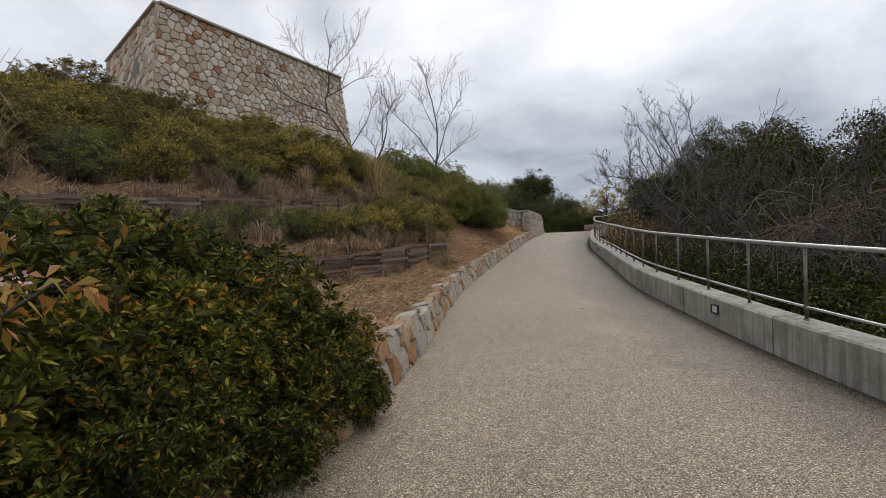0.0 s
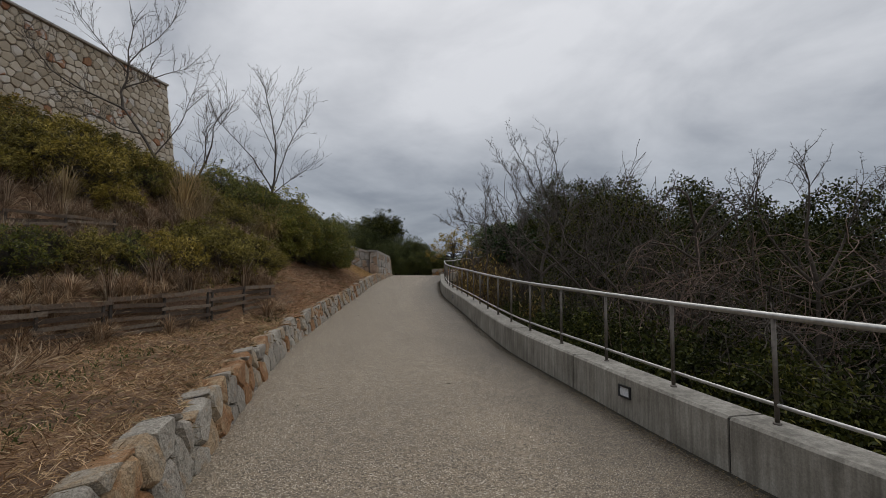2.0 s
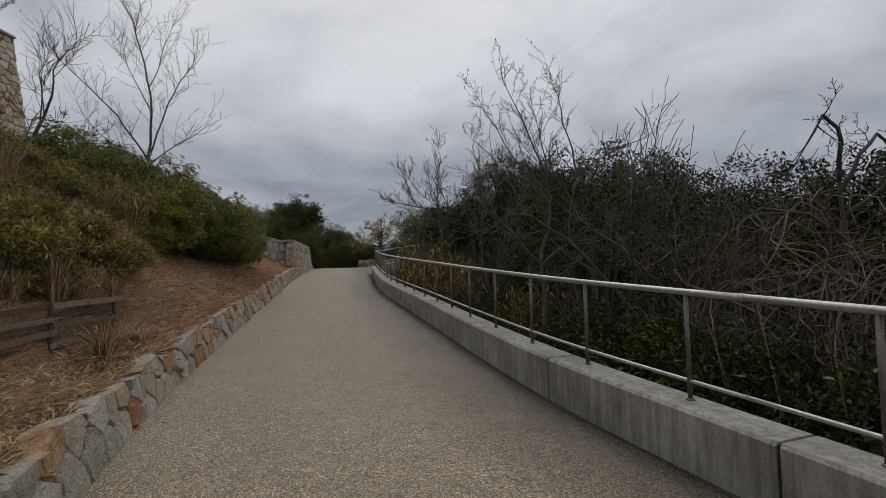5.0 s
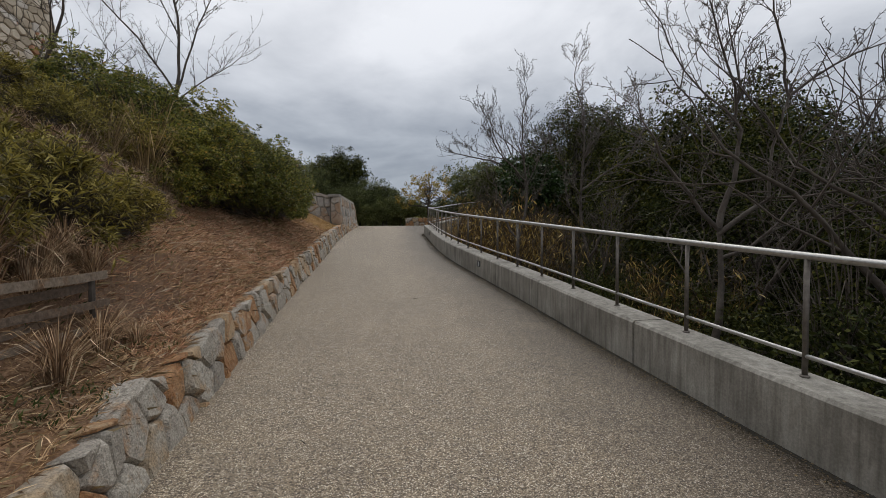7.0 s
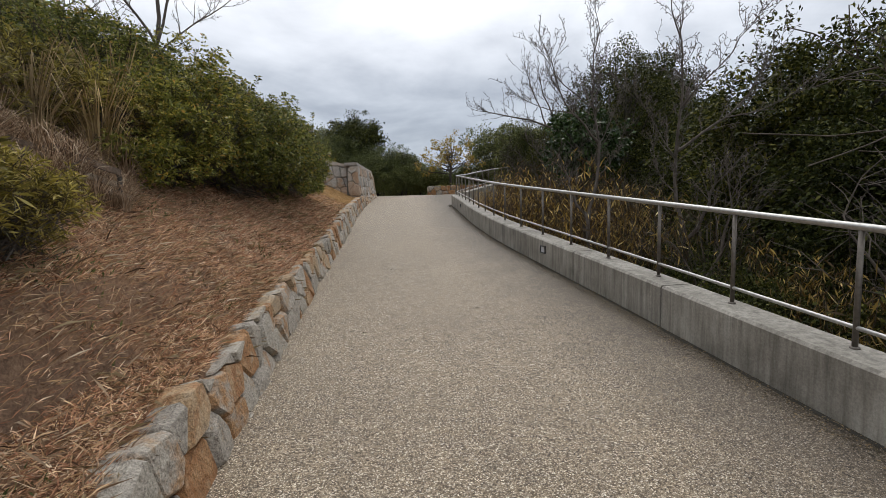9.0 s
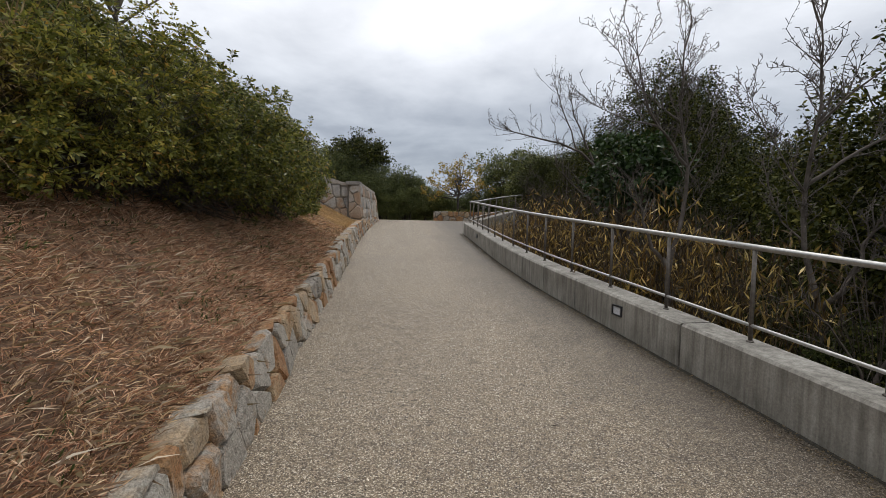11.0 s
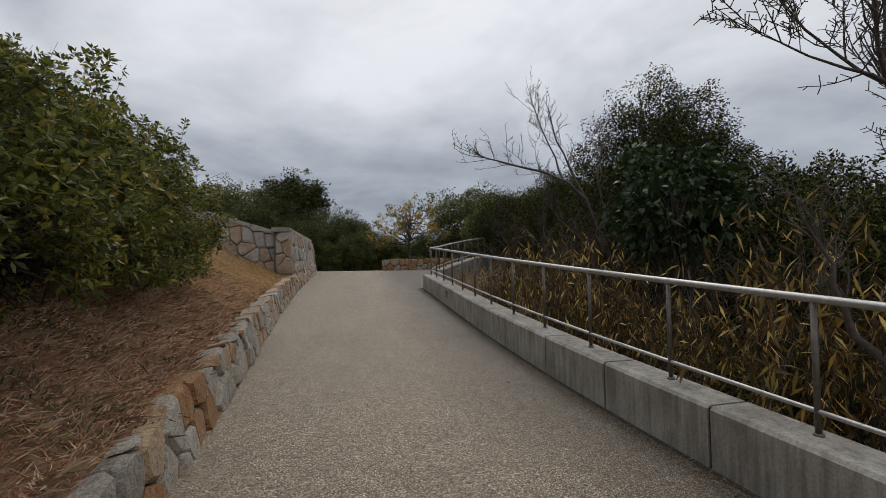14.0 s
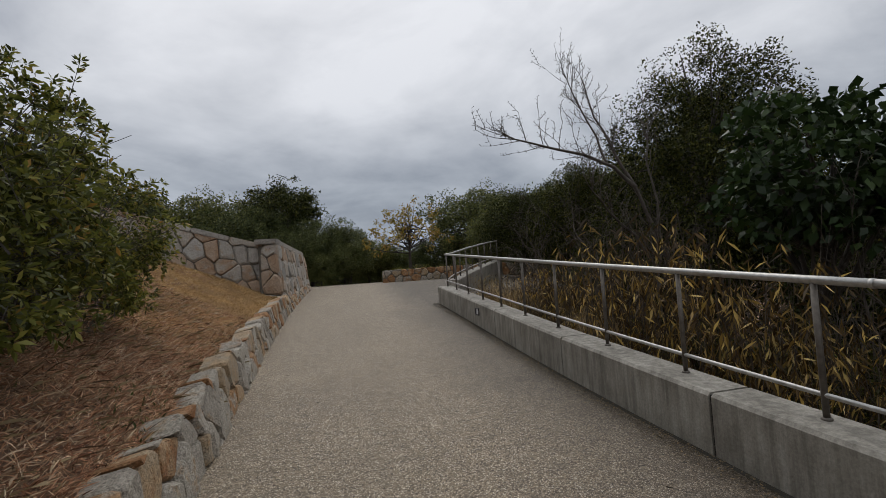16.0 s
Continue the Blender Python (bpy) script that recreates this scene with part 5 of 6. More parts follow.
for x, y, s in ((-7.0, 13.3, 1.1), (-7.3, 13.9, 1.2), (-6.7, 13.6, 0.9), (-6.15, 16.0, 1.05), (-6.35, 15.4, 0.9), (-6.6, 17.0, 1.3), (-8.7, 4.1, 1.7), (-9.2, 3.3, 1.8), (-9.0, 2.5, 1.7), (-9.8, 4.4, 1.6), (-7.9, 11.0, 0.8), (-6.6, 12.8, 0.8)):
    tuft("pampas_tuft", PAMPAS[0], "arching straw-coloured pampas grass tuft", x, y, s, 0.05, "pampas tufts")
for k in range(12):
    y = random.uniform(4.5, 12)
    line = random.choice((fence_low, fence_high))
    x = float(line(y)) - random.uniform(0.1, 0.7)
    tuft("dry_tuft", STRAW[1], "dry pale grass tuft on the terraced bank", x, y, random.uniform(0.5, 0.8), 0.03, "dry tufts")

# bare trees on the hill
HILL = shaped_tree(511, [
    (None, 0, 0.061, ((0.02, 0.9), (0.0, 0.9), (0.0, 0.6))),
    (0, 0.9, 0.030, ((-0.3, 0.5), (-0.45, 0.65), (-0.6, 0.55), (-0.5, 0.4))),
    (0, 0.98, 0.040, ((0.05, 0.8), (0.0, 0.9), (-0.15, 0.9), (-0.2, 0.8), (-0.1, 0.5))),
    (0, 0.95, 0.029, ((0.2, 0.7), (0.25, 0.85), (0.3, 0.7), (0.35, 0.6))),
    (0, 0.85, 0.022, ((0.4, 0.4), (0.55, 0.45), (0.5, 0.45))),
    (2, 0.3, 0.019, ((-0.25, 0.55), (-0.3, 0.65), (-0.15, 0.6))),
    (2, 0.45, 0.017, ((0.22, 0.55), (0.12, 0.65), (0.2, 0.6))),
    (0, 0.8, 0.019, ((-0.45, 0.3), (-0.5, 0.35), (-0.4, 0.4))),
], M_BARK, 0.85, 5.5, 4)
plant("bare_tree", HILL, "leafless grey tree rising above the hedge", "tree", -7.8, 20.4, 1.0, 0.45, 0.1)
CROOKED = shaped_tree(512, [
    (None, 0, 0.072, ((-0.05, 0.8), (-0.12, 0.8), (-0.4, 0.75), (-0.6, 0.9))),
    (0, 0.99, 0.036, ((-0.05, 0.4), (0.15, 0.5), (0.0, 0.6), (0.1, 0.6))),
    (0, 0.97, 0.030, ((-0.5, 0.2), (-0.55, 0.2), (-0.55, 0.35), (-0.3, 0.4))),
    (1, 0.3, 0.024, ((0.45, 0.25), (0.5, 0.35), (0.45, 0.25))),
    (1, 0.5, 0.022, ((-0.35, 0.4), (-0.4, 0.45), (-0.3, 0.4))),
    (1, 0.6, 0.019, ((0.3, 0.4), (0.4, 0.35), (0.3, 0.4))),
    (0, 0.8, 0.022, ((-0.5, 0.1), (-0.5, 0.3), (-0.5, 0.15))),
    (0, 0.62, 0.022, ((0.35, 0.5), (0.35, 0.6), (0.2, 0.6))),
], M_BARK, 0.8, 7.0, 4)
plant("bare_tree", CROOKED, "leafless tree with crooked limbs before the tower", "tree", -8.6, 15.2, 1.0, 0.4, 0.1)
plant("bare_tree", BARE[1], "leafless thin tree on the hillside", "tree", -10.6, 19.8, 1.15, 0.4, 0.1)

# trees and thicket beyond the railing
BIG = shaped_tree(521, [
    (None, 0, 0.072, ((0.03, 0.8), (0.0, 0.9), (-0.06, 0.75))),
    (0, 0.97, 0.03, ((-0.45, 0.45), (-0.4, 0.4), (-0.25, 0.4))),
    (0, 0.98, 0.044, ((0.08, 0.4), (0.08, 0.35), (0.03, 0.4), (-0.05, 0.3))),
    (0, 0.95, 0.034, ((0.25, 0.25), (0.25, 0.15), (0.0, 0.4), (0.06, 0.45), (0.1, 0.35))),
    (0, 0.82, 0.024, ((0.35, 0.15), (0.45, 0.5), (0.45, 0.4), (0.25, 0.55))),
    (3, 0.99, 0.02, ((-0.1, 0.45), (-0.2, 0.45), (-0.05, 0.5))),
    (3, 0.99, 0.02, ((0.28, 0.22), (0.5, 0.28), (0.55, 0.2))),
    (3, 0.75, 0.018, ((-0.16, 0.28), (-0.3, 0.3), (-0.3, 0.35))),
    (2, 0.95, 0.018, ((-0.2, 0.5), (-0.3, 0.6), (-0.3, 0.5))),
    (2, 0.98, 0.016, ((-0.05, 0.55), (-0.12, 0.6))),
    (2, 0.8, 0.016, ((-0.35, 0.4), (-0.4, 0.6), (-0.3, 0.5))),
], M_BARK, 0.6, 6.0, 4)
plant("bare_tree", BIG, "large leafless tree with forking grey limbs behind the railing", "tree", 1.25, 13.9, 0.92, 0.0, 0.1)
SLIM = shaped_tree(522, [
    (None, 0, 0.046, ((0.0, 0.9), (0.0, 0.75), (0.12, 0.45), (0.03, 0.65), (-0.05, 0.5), (-0.03, 0.65), (0.02, 0.5))),
    (0, 0.24, 0.036, ((-0.18, 0.3), (-0.14, 0.35), (-0.06, 0.25))),
    (0, 0.58, 0.022, ((-0.28, 0.25), (-0.27, 0.2), (-0.25, 0.32), (-0.16, 0.4))),
    (2, 0.5, 0.013, ((-0.36, 0.04), (-0.34, 0.14))),
    (0, 0.74, 0.014, ((-0.25, 0.25), (-0.4, 0.36), (-0.2, 0.3))),
    (0, 0.56, 0.014, ((0.13, 0.22), (0.26, 0.55))),
    (0, 0.97, 0.013, ((0.1, 0.4), (-0.05, 0.35))),
    (0, 0.45, 0.012, ((0.2, 0.2), (0.15, 0.4))),
], M_BARK, 0.45, 7.0, 4)
plant("bare_tree", SLIM, "slender leafless tree with knobbly twigs over the bamboo grass", "tree", 0.12, 19.2, 1.0, 0.0, 0.1)
plant("bare_tree", SLIM, "slender leafless tree with knobbly twigs over the bamboo grass", "tree", 1.35, 18.35, 1.1, 2.4, 0.1)
LEAN = shaped_tree(523, [
    (None, 0, 0.085, ((-0.1, 1.0), (-0.25, 1.05), (-0.4, 1.1), (-0.5, 1.15))),
    (0, 0.99, 0.042, ((-0.45, 0.35), (-0.6, 0.2), (-0.7, 0.1), (-0.6, 0.1))),
    (0, 0.97, 0.04, ((-0.2, 0.5), (-0.25, 0.65), (-0.2, 0.6))),
    (1, 0.3, 0.026, ((-0.15, 0.5), (-0.25, 0.6), (-0.1, 0.5))),
    (0, 0.8, 0.03, ((0.05, 0.6), (-0.15, 0.7), (0.1, 0.6))),
    (0, 0.55, 0.034, ((-0.55, 0.5), (-0.5, 0.6), (-0.6, 0.4), (-0.4, 0.3))),
    (0, 0.45, 0.03, ((0.25, 0.6), (0.1, 0.8), (0.2, 0.7))),
], M_BARK, 0.6, 6.0, 4)
plant("bare_tree", LEAN, "leafless tree leaning across the thicket's edge", "tree", 3.45, 28.2, 1.16, 0.0, 0.0)
SHOOTS = shaped_tree(524, [
    (None, 0, 0.07, ((0.0, 1.2), (-0.1, 1.2), (0.05, 0.9), (0.0, 0.5))),
    (0, 0.9, 0.034, ((-0.3, 0.4), (-0.4, 0.5), (-0.2, 0.5))),
    (0, 0.92, 0.034, ((0.3, 0.4), (0.3, 0.5), (0.1, 0.5))),
    (0, 0.99, 0.04, ((-0.1, 0.5), (0.05, 0.6), (0.0, 0.5))),
    (0, 0.85, 0.028, ((0.5, 0.2), (0.5, 0.3), (0.3, 0.4))),
    (0, 0.8, 0.028, ((-0.5, 0.2), (-0.5, 0.25), (-0.2, 0.4))),
    (4, 0.5, 0.02, ((0.1, 0.4), (0.2, 0.5), (0.1, 0.4))),
    (5, 0.5, 0.02, ((-0.1, 0.4), (0.0, 0.5), (-0.1, 0.4))),
], M_BRUSH, 0.6, 4.5, 3)
plant("bare_tree", SHOOTS, "leafless tree with many upright shoots beyond the railing", "tree", 4.3, 9.2, 0.84, 0.0, 0.1)
plant("bare_tree", SHOOTS, "leafless tree with many upright shoots beyond the railing", "tree", 5.6, 8.4, 0.9, 2.1, 0.1)
ARCHING = shaped_tree(525, [
    (None, 0, 0.06, ((0.0, 1.3), (0.08, 1.2), (-0.05, 1.0), (-0.05, 0.7))),
    (0, 0.99, 0.03, ((-0.15, 0.4), (-0.22, 0.25), (-0.25, -0.05), (-0.15, -0.3))),
    (0, 0.95, 0.03, ((0.2, 0.4), (0.3, 0.25), (0.25, -0.15), (0.1, -0.4))),
    (0, 0.85, 0.026, ((0.35, 0.3), (0.35, 0.35), (0.15, 0.5))),
    (0, 0.75, 0.026, ((-0.4, 0.3), (-0.4, 0.1), (-0.3, -0.2), (-0.15, -0.4))),
    (0, 0.6, 0.024, ((0.45, 0.25), (0.4, 0.05), (0.3, -0.25))),
], M_BRUSH, 0.4, 2.6, 2)
plant("bare_tree", ARCHING, "leafless tree with arching vine-hung branches beyond the railing", "tree", 3.15, 10.2, 0.86, 0.0, 0.1)
plant("bare_tree", ARCHING, "leafless tree with arching vine-hung branches beyond the railing", "tree", 3.6, 11.8, 0.8, 1.2, 0.1)
for x, y, s, k in ((3.1, 9.4, 0.85, 2), (4.4, 8.2, 0.95, 2), (5.6, 9.6, 1.0, 1), (2.5, 11.4, 0.8, 2), (5.2, 6.4, 0.95, 1), (6.8, 6.0, 1.0, 0), (3.4, 13.2, 0.8, 1), (2.4, 16.4, 0.8, 2), (1.6, 22.6, 0.75, 1), (1.0, 29.3, 1.0, 2), (2.4, 30.3, 1.0, 1), (5.8, 3.6, 1.0, 2), (3.0, 20.6, 0.85, 2), (8.2, 4.2, 1.1, 1), (2.6, 25.2, 0.8, 0), (1.3, 31.2, 0.9, 1), (0.9, 17.2, 0.62, 1), (3.6, 11.8, 1.0, 0), (4.2, 10.2, 1.1, 2), (3.0, 12.4, 0.95, 0), (2.2, 15.2, 0.85, 0), (4.4, 13.4, 1.15, 1), (2.0, 29.0, 1.1, 0), (1.7, 27.6, 0.95, 1)):
    plant("bare_tree", BARE[k], "leafless tangled tree in the dark thicket behind the railing", "tree", x, y, s * (1.12 if y < 15 else 1.0), None, 0.1, "bare thicket trees")
for x, y, s, k in ((5.2, 11.0, 0.86, 0), (7.0, 12.8, 1.1, 1), (4.9, 14.2, 1.05, 2), (6.6, 16.4, 1.3, 1), (3.9, 17.0, 1.0, 0), (4.3, 19.6, 1.25, 3), (5.9, 20.6, 1.25, 2), (4.6, 21.8, 0.85, 0), (5.2, 23.8, 1.0, 3), (5.3, 26.0, 1.0, 1), (7.2, 26.8, 1.15, 1), (3.4, 31.6, 0.8, 2), (5.4, 31.8, 1.0, 0), (7.2, 9.0, 0.95, 0), (7.6, 6.0, 0.85, 2), (9.0, 10.6, 1.2, 1), (9.2, 14.6, 1.35, 0), (9.4, 18.6, 1.4, 2), (8.8, 23.0, 1.4, 1), (9.2, 3.0, 0.95, 0), (11.0, 6.2, 1.2, 2), (8.0, 28.5, 1.3, 0), (11.5, 0.8, 1.1, 1), (3.6, 35.0, 0.75, 1), (5.0, 37.0, 0.9, 0), (2.6, 38.0, 0.8, 2), (12, 12.0, 1.4, 1), (6.8, 32.7, 1.4, 3), (8.2, 33.8, 1.4, 1), (4.8, 34.0, 0.9, 0)):
    plant("evergreen_tree", EVER[k], "dark broadleaf evergreen tree in the thicket beyond the railing", "tree", x, y, s * random.uniform(0.88, 1.12) * (0.93 if y < 20 else 1.0), None, 0.2, "evergreen thicket trees")
plant("evergreen_tree", evergreen_meshes(305, 8.3, (2.1, 2.1, 3.0), 520, 110, 0.085, 0.036, lump=0.3, clump_r=0.42, inner=0.5, bottom=-0.9), "tall dark evergreen tree behind the leaning bare tree", "tree", 4.4, 29.2, 1.0, 0.6, 0.2)
for x, y, s in ((3.4, 6.6, 0.8), (4.6, 5.0, 0.85), (2.9, 8.0, 0.75), (2.2, 10.0, 0.75), (1.9, 11.8, 0.75), (2.4, 13.0, 0.8), (1.9, 14.9, 0.75), (2.5, 16.2, 0.85), (1.9, 18.3, 0.75), (2.1, 20.2, 0.8), (2.0, 23.5, 0.8), (2.1, 28.2, 0.75), (6.4, 3.6, 0.95), (3.6, 10.2, 0.9), (5.2, 7.6, 1.0), (4.8, 12.6, 1.0), (6.6, 1.6, 1.0), (2.6, 32.0, 0.7), (3.4, 14.8, 0.9), (3.3, 18.0, 0.9), (8.2, 0.4, 1.1), (1.6, 25.4, 0.7), (2.6, 8.9, 0.85), (1.9, 10.9, 0.8), (3.9, 7.2, 0.9), (5.4, 5.6, 0.9), (1.5, 12.6, 0.7), (1.1, 16.3, 0.6), (1.3, 17.8, 0.7), (1.0, 20.4, 0.7), (0.9, 22.4, 0.65), (0.8, 24.4, 0.6)):
    plant("thicket_shrub", UNDER[0], "dark evergreen undergrowth below the railing", "shrub", x, y, s, None, 0.3, "thicket undergrowth")
for k in range(46):
    y = random.uniform(14.6, 31.5)
    x = float(edge_right(y)) + KERB_W + 0.95 + abs(random.gauss(0, 0.55)) + (0.5 if y < 17.5 else 0)
    plant("bamboo_grass", SASA[k % 2], "withered yellow bamboo grass clump behind the kerb", "grass", x, y, random.uniform(0.75, 1.3) * (0.75 if y > 25.5 or y < 17 else 1.08), None, 0.05, "bamboo grass clumps")
for k in range(16):
    y = random.uniform(25.5, 31)
    x = float(edge_right(y)) + KERB_W + 0.75 + random.uniform(0, 1.2)
    tuft("pampas_tuft", PAMPAS[0], "rust-brown dry reed tuft behind the kerb's end", x, y, random.uniform(0.8, 1.15), 0.05, "reeds by the kerb")
# tangled brush along the thicket's edge
BRUSH = tuft_mesh(441, 46, 2.3, 1.15, 0.011, M_BRUSH, 0.45)
rb = random.Random(44)
spots = [(float(edge_right(y)) + KERB_W + 1.3 + abs(rb.gauss(0, 1.1)), y) for y in [rb.uniform(9, 31) for _ in range(24)]]
tuft_field("brush_tangle", BRUSH, spots, "grey-brown tangle of bare brush stems below the railing", 45, 0.7, 1.25)
# dry brown vines hanging in the near trees
M_VINE = speckled("dry_vine", [(0.25, (0.09, 0.06, 0.045)), (0.55, (0.17, 0.115, 0.085)), (0.8, (0.27, 0.20, 0.155))], 6, 45, 0.5, 0.92, 0.6, 0.01)


def vine_cloud(seed, centre, radii, strands):
    """Curling dry vines wound through a tree's branches, some hanging down to the ground."""
    q = random.Random(seed)
    verts, faces = [], []
    for k in range(strands):
        p = Vector([c + r * q.gauss(0, 0.5) for c, r in zip(centre, radii)])
        d = Vector((q.gauss(0, 1), q.gauss(0, 1), q.gauss(0, 0.7))).normalized()
        line = [p]
        for _ in range(q.randint(7, 13)):
            pull = (Vector(centre) - line[-1]) * 0.12
            d = (d + pull + Vector((q.gauss(0, 0.3), q.gauss(0, 0.3), q.gauss(0, 0.3) - 0.1))).normalized()
            line.append(line[-1] + d * q.uniform(0.12, 0.2))
        if k % 6 == 0:
            e = line[-1]
            line += [Vector((e.x + q.gauss(0, 0.15), e.y + q.gauss(0, 0.15), e.z * 0.5)), Vector((e.x + q.gauss(0, 0.2), e.y + q.gauss(0, 0.2), float(surf_z(e.x, e.y)) - 0.05))]
        r0 = q.uniform(0.003, 0.008)
        v, f = tube(line, [r0] * len(line), 3, False)
        faces += [tuple(a + len(verts) for a in face) for face in f]
        verts += v
    ob = new("vine_tangle", mesh_of("vine_tangle", verts, faces, M_VINE))
    return tagged(ob, "tangle of dry red-brown vines wound through a bare tree", "vine", kind="stuff")


vine_cloud(442, (3.15, 10.1, 1.9), (0.9, 0.8, 0.9), 110)
vine_cloud(443, (4.2, 9.2, 1.8), (0.8, 0.8, 0.9), 70)
vine_cloud(444, (3.6, 11.7, 1.9), (0.7, 0.7, 0.8), 50)
# vine-covered stump with large leaves
vine = evergreen_meshes(331, 3.4, (0.75, 0.75, 0.75), 80, 50, 0.10, 0.066, foliage("vine_leaves", [(0.0, (0.014, 0.026, 0.008)), (0.6, (0.032, 0.058, 0.016)), (1.0, (0.06, 0.095, 0.025))], 0.4, 0.2), 0.3, 0.26)
plant("vine_clump", vine, "broad-leaved green vine smothering a thicket tree", "vine", 1.3, 23.4, 1.22, 0.5, 0.1)

# far trees past the crest
FAR = [evergreen_meshes(341, 5.0, (2.3, 2.3, 1.9), 330, 70, 0.13, 0.06, foliage("far_evergreen_leaves", [(0.0, (0.045, 0.06, 0.024)), (0.6, (0.11, 0.13, 0.045)), (1.0, (0.20, 0.20, 0.065))], 0.5, 0.3), 0.3, 0.45, 0.4, -0.95), evergreen_meshes(342, 5.4, (1.8, 1.8, 1.3), 220, 60, 0.13, 0.06, None, 0.45, 0.42, 0.3, -0.5)]
for x, y, top, k in ((-13.5, 47, 8.3, 0), (-11.0, 48, 8.3, 0), (-15.8, 45, 8.4, 0), (-18.5, 44, 9.0, 0), (-8.2, 47, 8.2, 1), (-9.6, 45, 7.2, 0), (-6.6, 46, 6.7, 0), (-5.0, 46, 6.0, 0), (-3.6, 47, 5.4, 0), (-7.4, 44, 5.8, 0), (-4.6, 44.5, 5.0, 0), (-2.4, 48, 5.0, 0), (0.2, 48, 5.2, 0), (2.4, 47, 8.0, 0), (4.6, 44, 7.4, 0), (2.9, 42.8, 6.2, 0), (5.8, 41, 7.4, 0), (-12.6, 43.5, 6.4, 0), (-21, 40, 8.5, 0), (7.6, 38, 7.6, 0), (-1.2, 47.5, 4.6, 0), (-6.0, 43.8, 4.4, 0), (-9.0, 42.4, 5.0, 0)):
    z = float(surf_z(x, y))
    s = (top - z) / 5.1
    plant("far_tree", FAR[k], "dark green evergreen tree past the top of the ramp", "tree", x, y, s, None, 0.2, "trees past the crest")
for k in range(34):
    x = -34 + k * 1.75 + random.uniform(-0.6, 0.6)
    y = random.uniform(52, 60)
    top = 4.6 + random.uniform(-0.5, 0.9) + (2.0 if x < -8 else 0) + (2.2 if x > 6 else 0)
    z = float(surf_z(x, y))
    plant("far_tree", FAR[0], "dark green tree in the woods on the far slope", "tree", x, y, (top - z) / 5.1, None, 0.2, "woods on the far slope")
autumn = evergreen_meshes(351, 4.2, (1.7, 1.5, 1.3), 70, 30, 0.13, 0.07, foliage("autumn_leaves", [(0.0, (0.20, 0.16, 0.03)), (0.6, (0.40, 0.29, 0.06)), (1.0, (0.48, 0.26, 0.06))], 0.6, 0.3), 0.4, 0.3, 0.35)
plant("autumn_tree", autumn, "thin tree with sparse yellow autumn leaves by the terrace wall", "tree", -1.5, 44.0, 1.05, 0.4, 0.1, z=2.2)
for x, y, s in ((-2.3, 41.4, 0.6), (-1.3, 41.6, 0.65), (-0.2, 41.7, 0.6), (1.0, 41.8, 0.65), (2.2, 41.9, 0.7)):
    plant("terrace_shrub", LOWSHRUB[0], "brown twiggy shrub behind the terrace wall", "shrub", x, y, s * 1.5, None, 0.1, "terrace shrubs")

# cherry sapling with red-tinged leaves and a few pale blossoms
cherry = thing("cherry_sapling", "small branch with red and yellow leaves and pale pink blossoms", "sapling", Matrix.Translation((-2.55, 1.22, float(surf_z(-2.55, 1.22)))))
v, f = [], []
for a_, b_, c_ in (((0, 0, -0.1), (0.06, 0.02, 0.6), (0.16, 0.08, 1.02)), ((0.06, 0.02, 0.6), (-0.05, 0.12, 0.95), (-0.1, 0.16, 1.22)), ((0.12, 0.05, 0.85), (0.3, 0.14, 0.98), (0.42, 0.2, 0.95))):
    tv, tf = tube([a_, b_, c_], [0.008, 0.006, 0.003], 6, False)
    f += [tuple(k + len(v) for k in face) for face in tf]
    v += tv
child("stem", mesh_of("stem", v, f, M_DARKBARK, True), cherry)
g = np.random.default_rng(77)
ctr = np.array([(0.16, 0.08, 1.0), (-0.1, 0.16, 1.2), (0.42, 0.2, 0.95), (0.3, 0.14, 0.98), (-0.05, 0.12, 0.95), (0.12, 0.05, 0.85)])
base = np.repeat(ctr, 9, 0) + g.normal(0, 0.03, (54, 3))
child("leaf_mass", quads("leaf_mass", leaf_quads(base, unit(g.normal(size=(54, 3)) + np.array([0, 0, -0.6])), g.uniform(0.06, 0.11, 54), g.uniform(0.028, 0.045, 54), 5, 0.3), M_CHERRY), cherry)
base = np.repeat(ctr[[1, 4, 0]], 14, 0) + g.normal(0, 0.025, (42, 3))
child("blossom_cluster", quads("blossom_cluster", leaf_quads(base, unit(g.normal(size=(42, 3))), np.full(42, 0.022), np.full(42, 0.018), 6), M_PETAL), cherry)

# ---- litter, dead grass and weeds as stuff ----


def scatter(name, n, ylo, yhi, dlo, dhi, length, width, mat, seed, label, lie=0.35, keep=None):
    g = np.random.default_rng(seed)
    y = g.uniform(ylo, yhi, n)
    d = dlo + (dhi - dlo) * g.uniform(0, 1, n) ** 1.3
    x = edge_left(y) - d
    if keep is not None:
        k = keep(x, y, g)
        x, y = x[k], y[k]
    m = len(x)
    z = surf_z(x, y)
    base = np.stack([x, y, z - 0.003], -1)
    a = g.uniform(0, 6.28, m)
    up = np.abs(g.normal(0, lie, m))
    along = np.stack([np.cos(a) + 0.1, np.sin(a), up + 0.06], -1)
    s = g.uniform(0.5, 1.3, m)
    ob = new(name, quads(name, leaf_quads(base, along, length * s, width * s, seed + 1, 0.1), mat))
    return tagged(ob, label, "grass", kind="stuff")


def patchy(freq, cut, off):
    def f(x, y, g):
        return np.array([noise.noise(Vector((a * freq, b * freq, off))) for a, b in zip(x, y)]) + g.uniform(-0.25, 0.25, len(x)) > cut
    return f


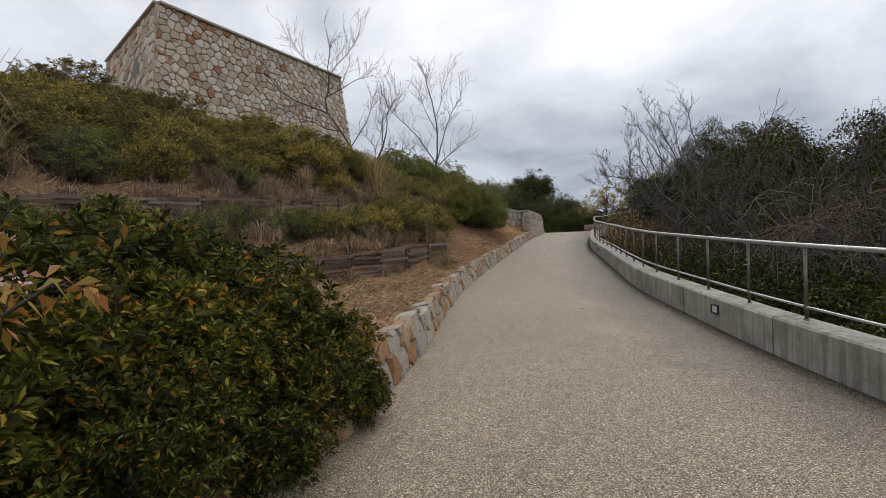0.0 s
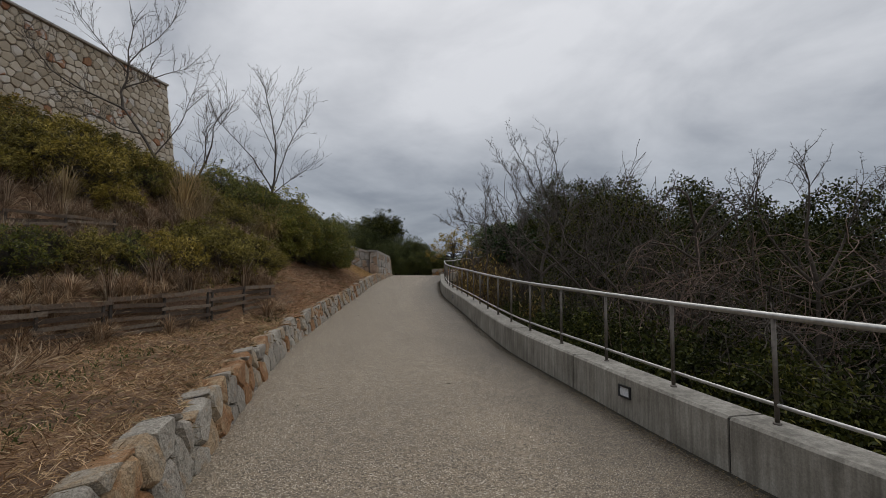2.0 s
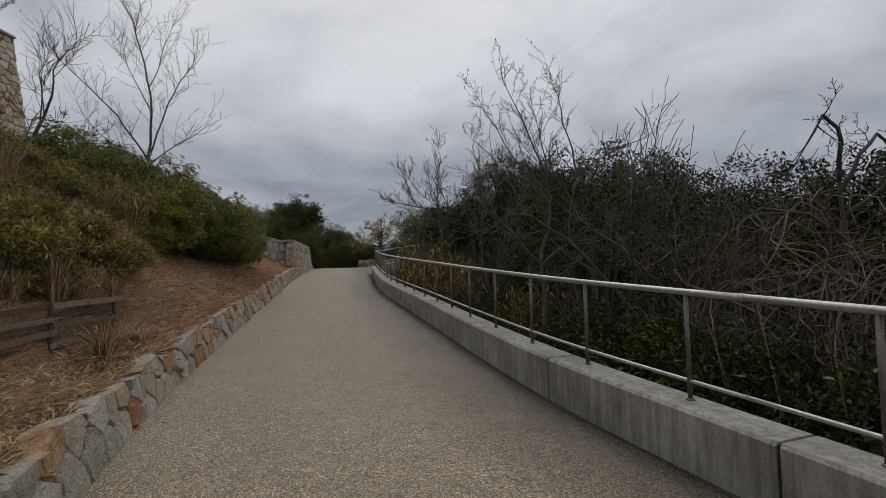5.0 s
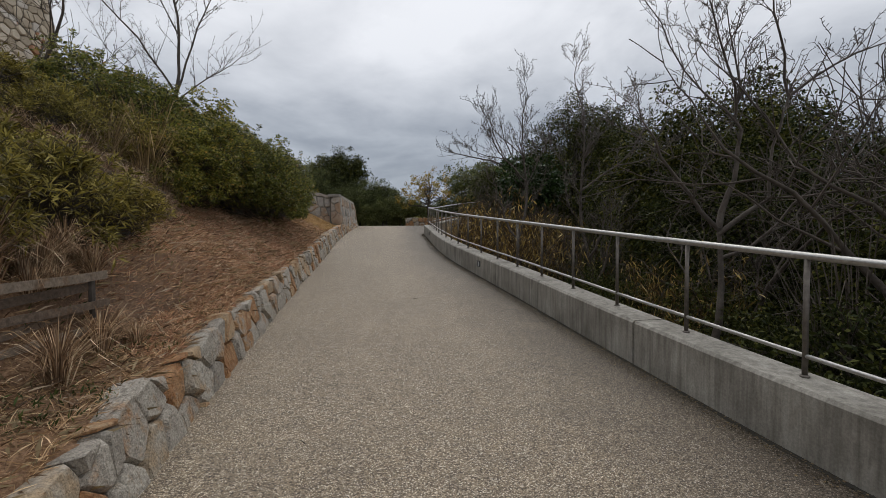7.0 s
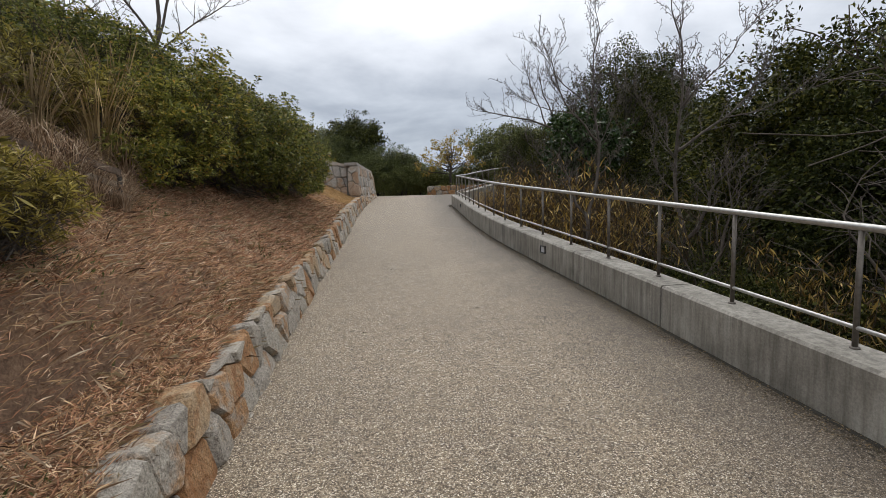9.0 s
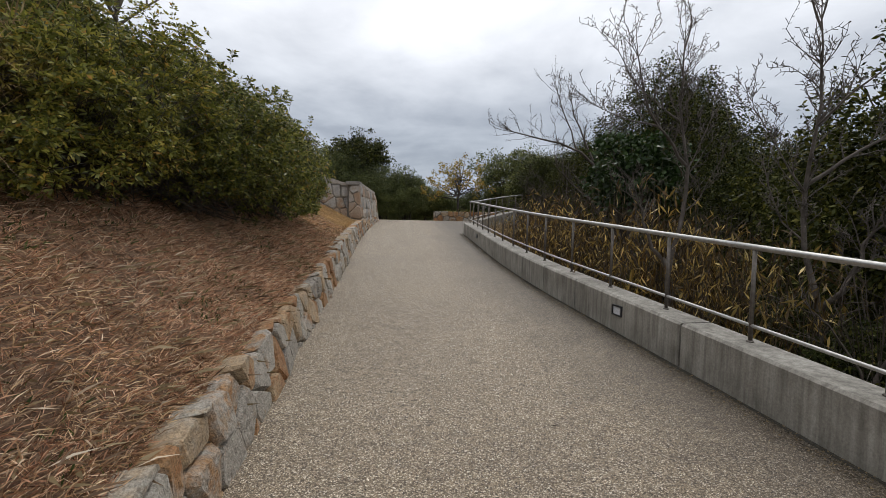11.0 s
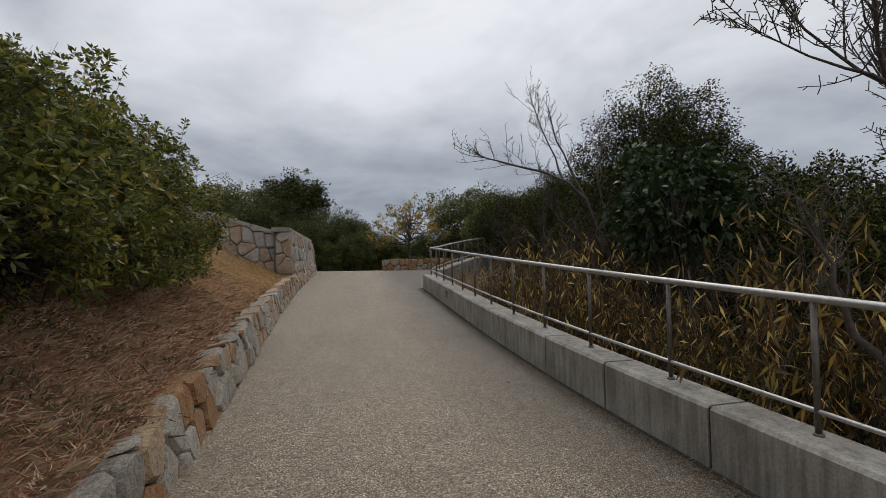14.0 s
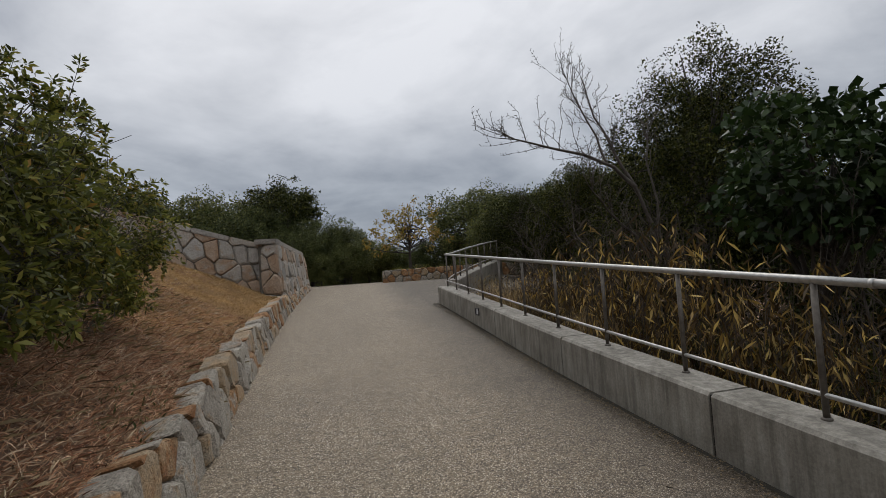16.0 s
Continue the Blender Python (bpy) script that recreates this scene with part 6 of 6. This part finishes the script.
scatter("dead_grass_strip", 62000, 2.6, 16.0, 0.2, 3.2, 0.115, 0.0055, M_STRAW, 601, "matted brown dead grass on the bank", 0.5)
scatter("dead_grass_bank", 190000, 12.0, 28.0, 0.2, 3.6, 0.085, 0.0052, M_NEEDLE, 602, "matted reddish-brown dead grass on the steep bank", 0.65)
scatter("dry_stalks", 15000, 11.0, 28.0, 0.15, 3.6, 0.17, 0.0095, M_STRAW, 612, "loose pale dry stalks on the steep bank", 0.4)
scatter("dead_grass_terrace", 90000, 0.0, 18.0, 2.0, 13.0, 0.26, 0.010, M_STRAW, 603, "tall dead grass over the terraces", 0.9)
scatter("straw_mound", 90000, 24.0, 32.2, 0.25, 3.2, 0.06, 0.008, M_MOUND, 604, "short straw-coloured turf against the wall", 0.8, lambda x, y, g: (y - 25.2) + (edge_left(y) - x) * 0.9 + g.uniform(-1.2, 1.2, len(x)) > 0.5)
scatter("fallen_bamboo_leaves", 7000, 5.5, 28.0, 0.12, 3.0, 0.16, 0.017, M_PAMPAS, 605, "fallen pale bamboo leaves on the bank", 0.25)
scatter("green_weeds", 36000, 3.0, 27.0, 0.15, 2.6, 0.065, 0.011, M_GREEN, 606, "low green weeds in patches on the bank", 1.6, patchy(1.3, 0.22, 5.0))
for k in range(60):
    y = random.uniform(4, 12.3)
    line = fence_low if k % 2 else fence_high
    x = float(line(y)) + (random.uniform(-0.4, -0.12) if k % 4 else random.uniform(0.05, 0.3))
    tuft("straw_tuft", STRAW[k % 2], "dead brown grass hanging over a plank hurdle", x, y, random.uniform(0.5, 0.85), 0.0, "dead tufts")
rt = random.Random(61)
spots = [(float(fence_low(y)) - rt.uniform(0.15, 7.5), y) for y in [rt.uniform(0.5, 17.5) for _ in range(760)]]
spots = [p for p in spots if p[0] < float(edge_left(p[1])) - 0.7 and (p[1] < 11.8 or p[0] < float(fence_high(p[1])))]
tuft_field("terrace_grass", STRAW[1], spots, "brown and straw dead grass covering the terraced slope", 62, 0.7, 1.5)
spots = [(float(fence_high(y)) + rt.uniform(-0.5, 0.25), y) for y in [rt.uniform(3, 12.8) for _ in range(80)]]
tuft_field("fence_grass", STRAW[0], spots, "dead grass drooping over the upper plank hurdle", 63, 0.9, 1.5)
spots = [(float(fence_low(y)) + rt.uniform(-0.4, -0.1), y) for y in [rt.uniform(3.4, 12.4) for _ in range(70)]] + [(float(fence_low(y)) + rt.uniform(0.08, 0.3), y) for y in [rt.uniform(3.4, 12.6) for _ in range(16)]]
tuft_field("hurdle_grass", STRAW[0], spots, "dead grass drooping over the lower plank hurdles", 64, 0.7, 1.35)
spots = [(float(fence_high(y)) + rt.uniform(-0.5, 0.15), y) for y in [rt.uniform(12.0, 16.0) for _ in range(80)]]
tuft_field("slope_grass", STRAW[0], spots, "dead grass drooping over the end of the upper hurdle", 65, 0.8, 1.4)
# twigs and leaves lying on the walkway
g = np.random.default_rng(91)
m = 60
ty = g.uniform(1, 26, m)
tx = edge_left(ty) + 0.15 + (edge_right(ty) - edge_left(ty) - 0.3) * g.uniform(0, 1, m)
base = np.stack([tx, ty, slope_z(ty) + 0.002], -1)
a = g.uniform(0, 6.28, m)
tagged(new("path_twigs", quads("path_twigs", leaf_quads(base, np.stack([np.cos(a), np.sin(a), np.full(m, 0.03)], -1), g.uniform(0.03, 0.13, m), g.uniform(0.004, 0.009, m), 92), M_DARKBARK)), "small dark twigs and crumbs lying on the walkway", "debris", kind="stuff")
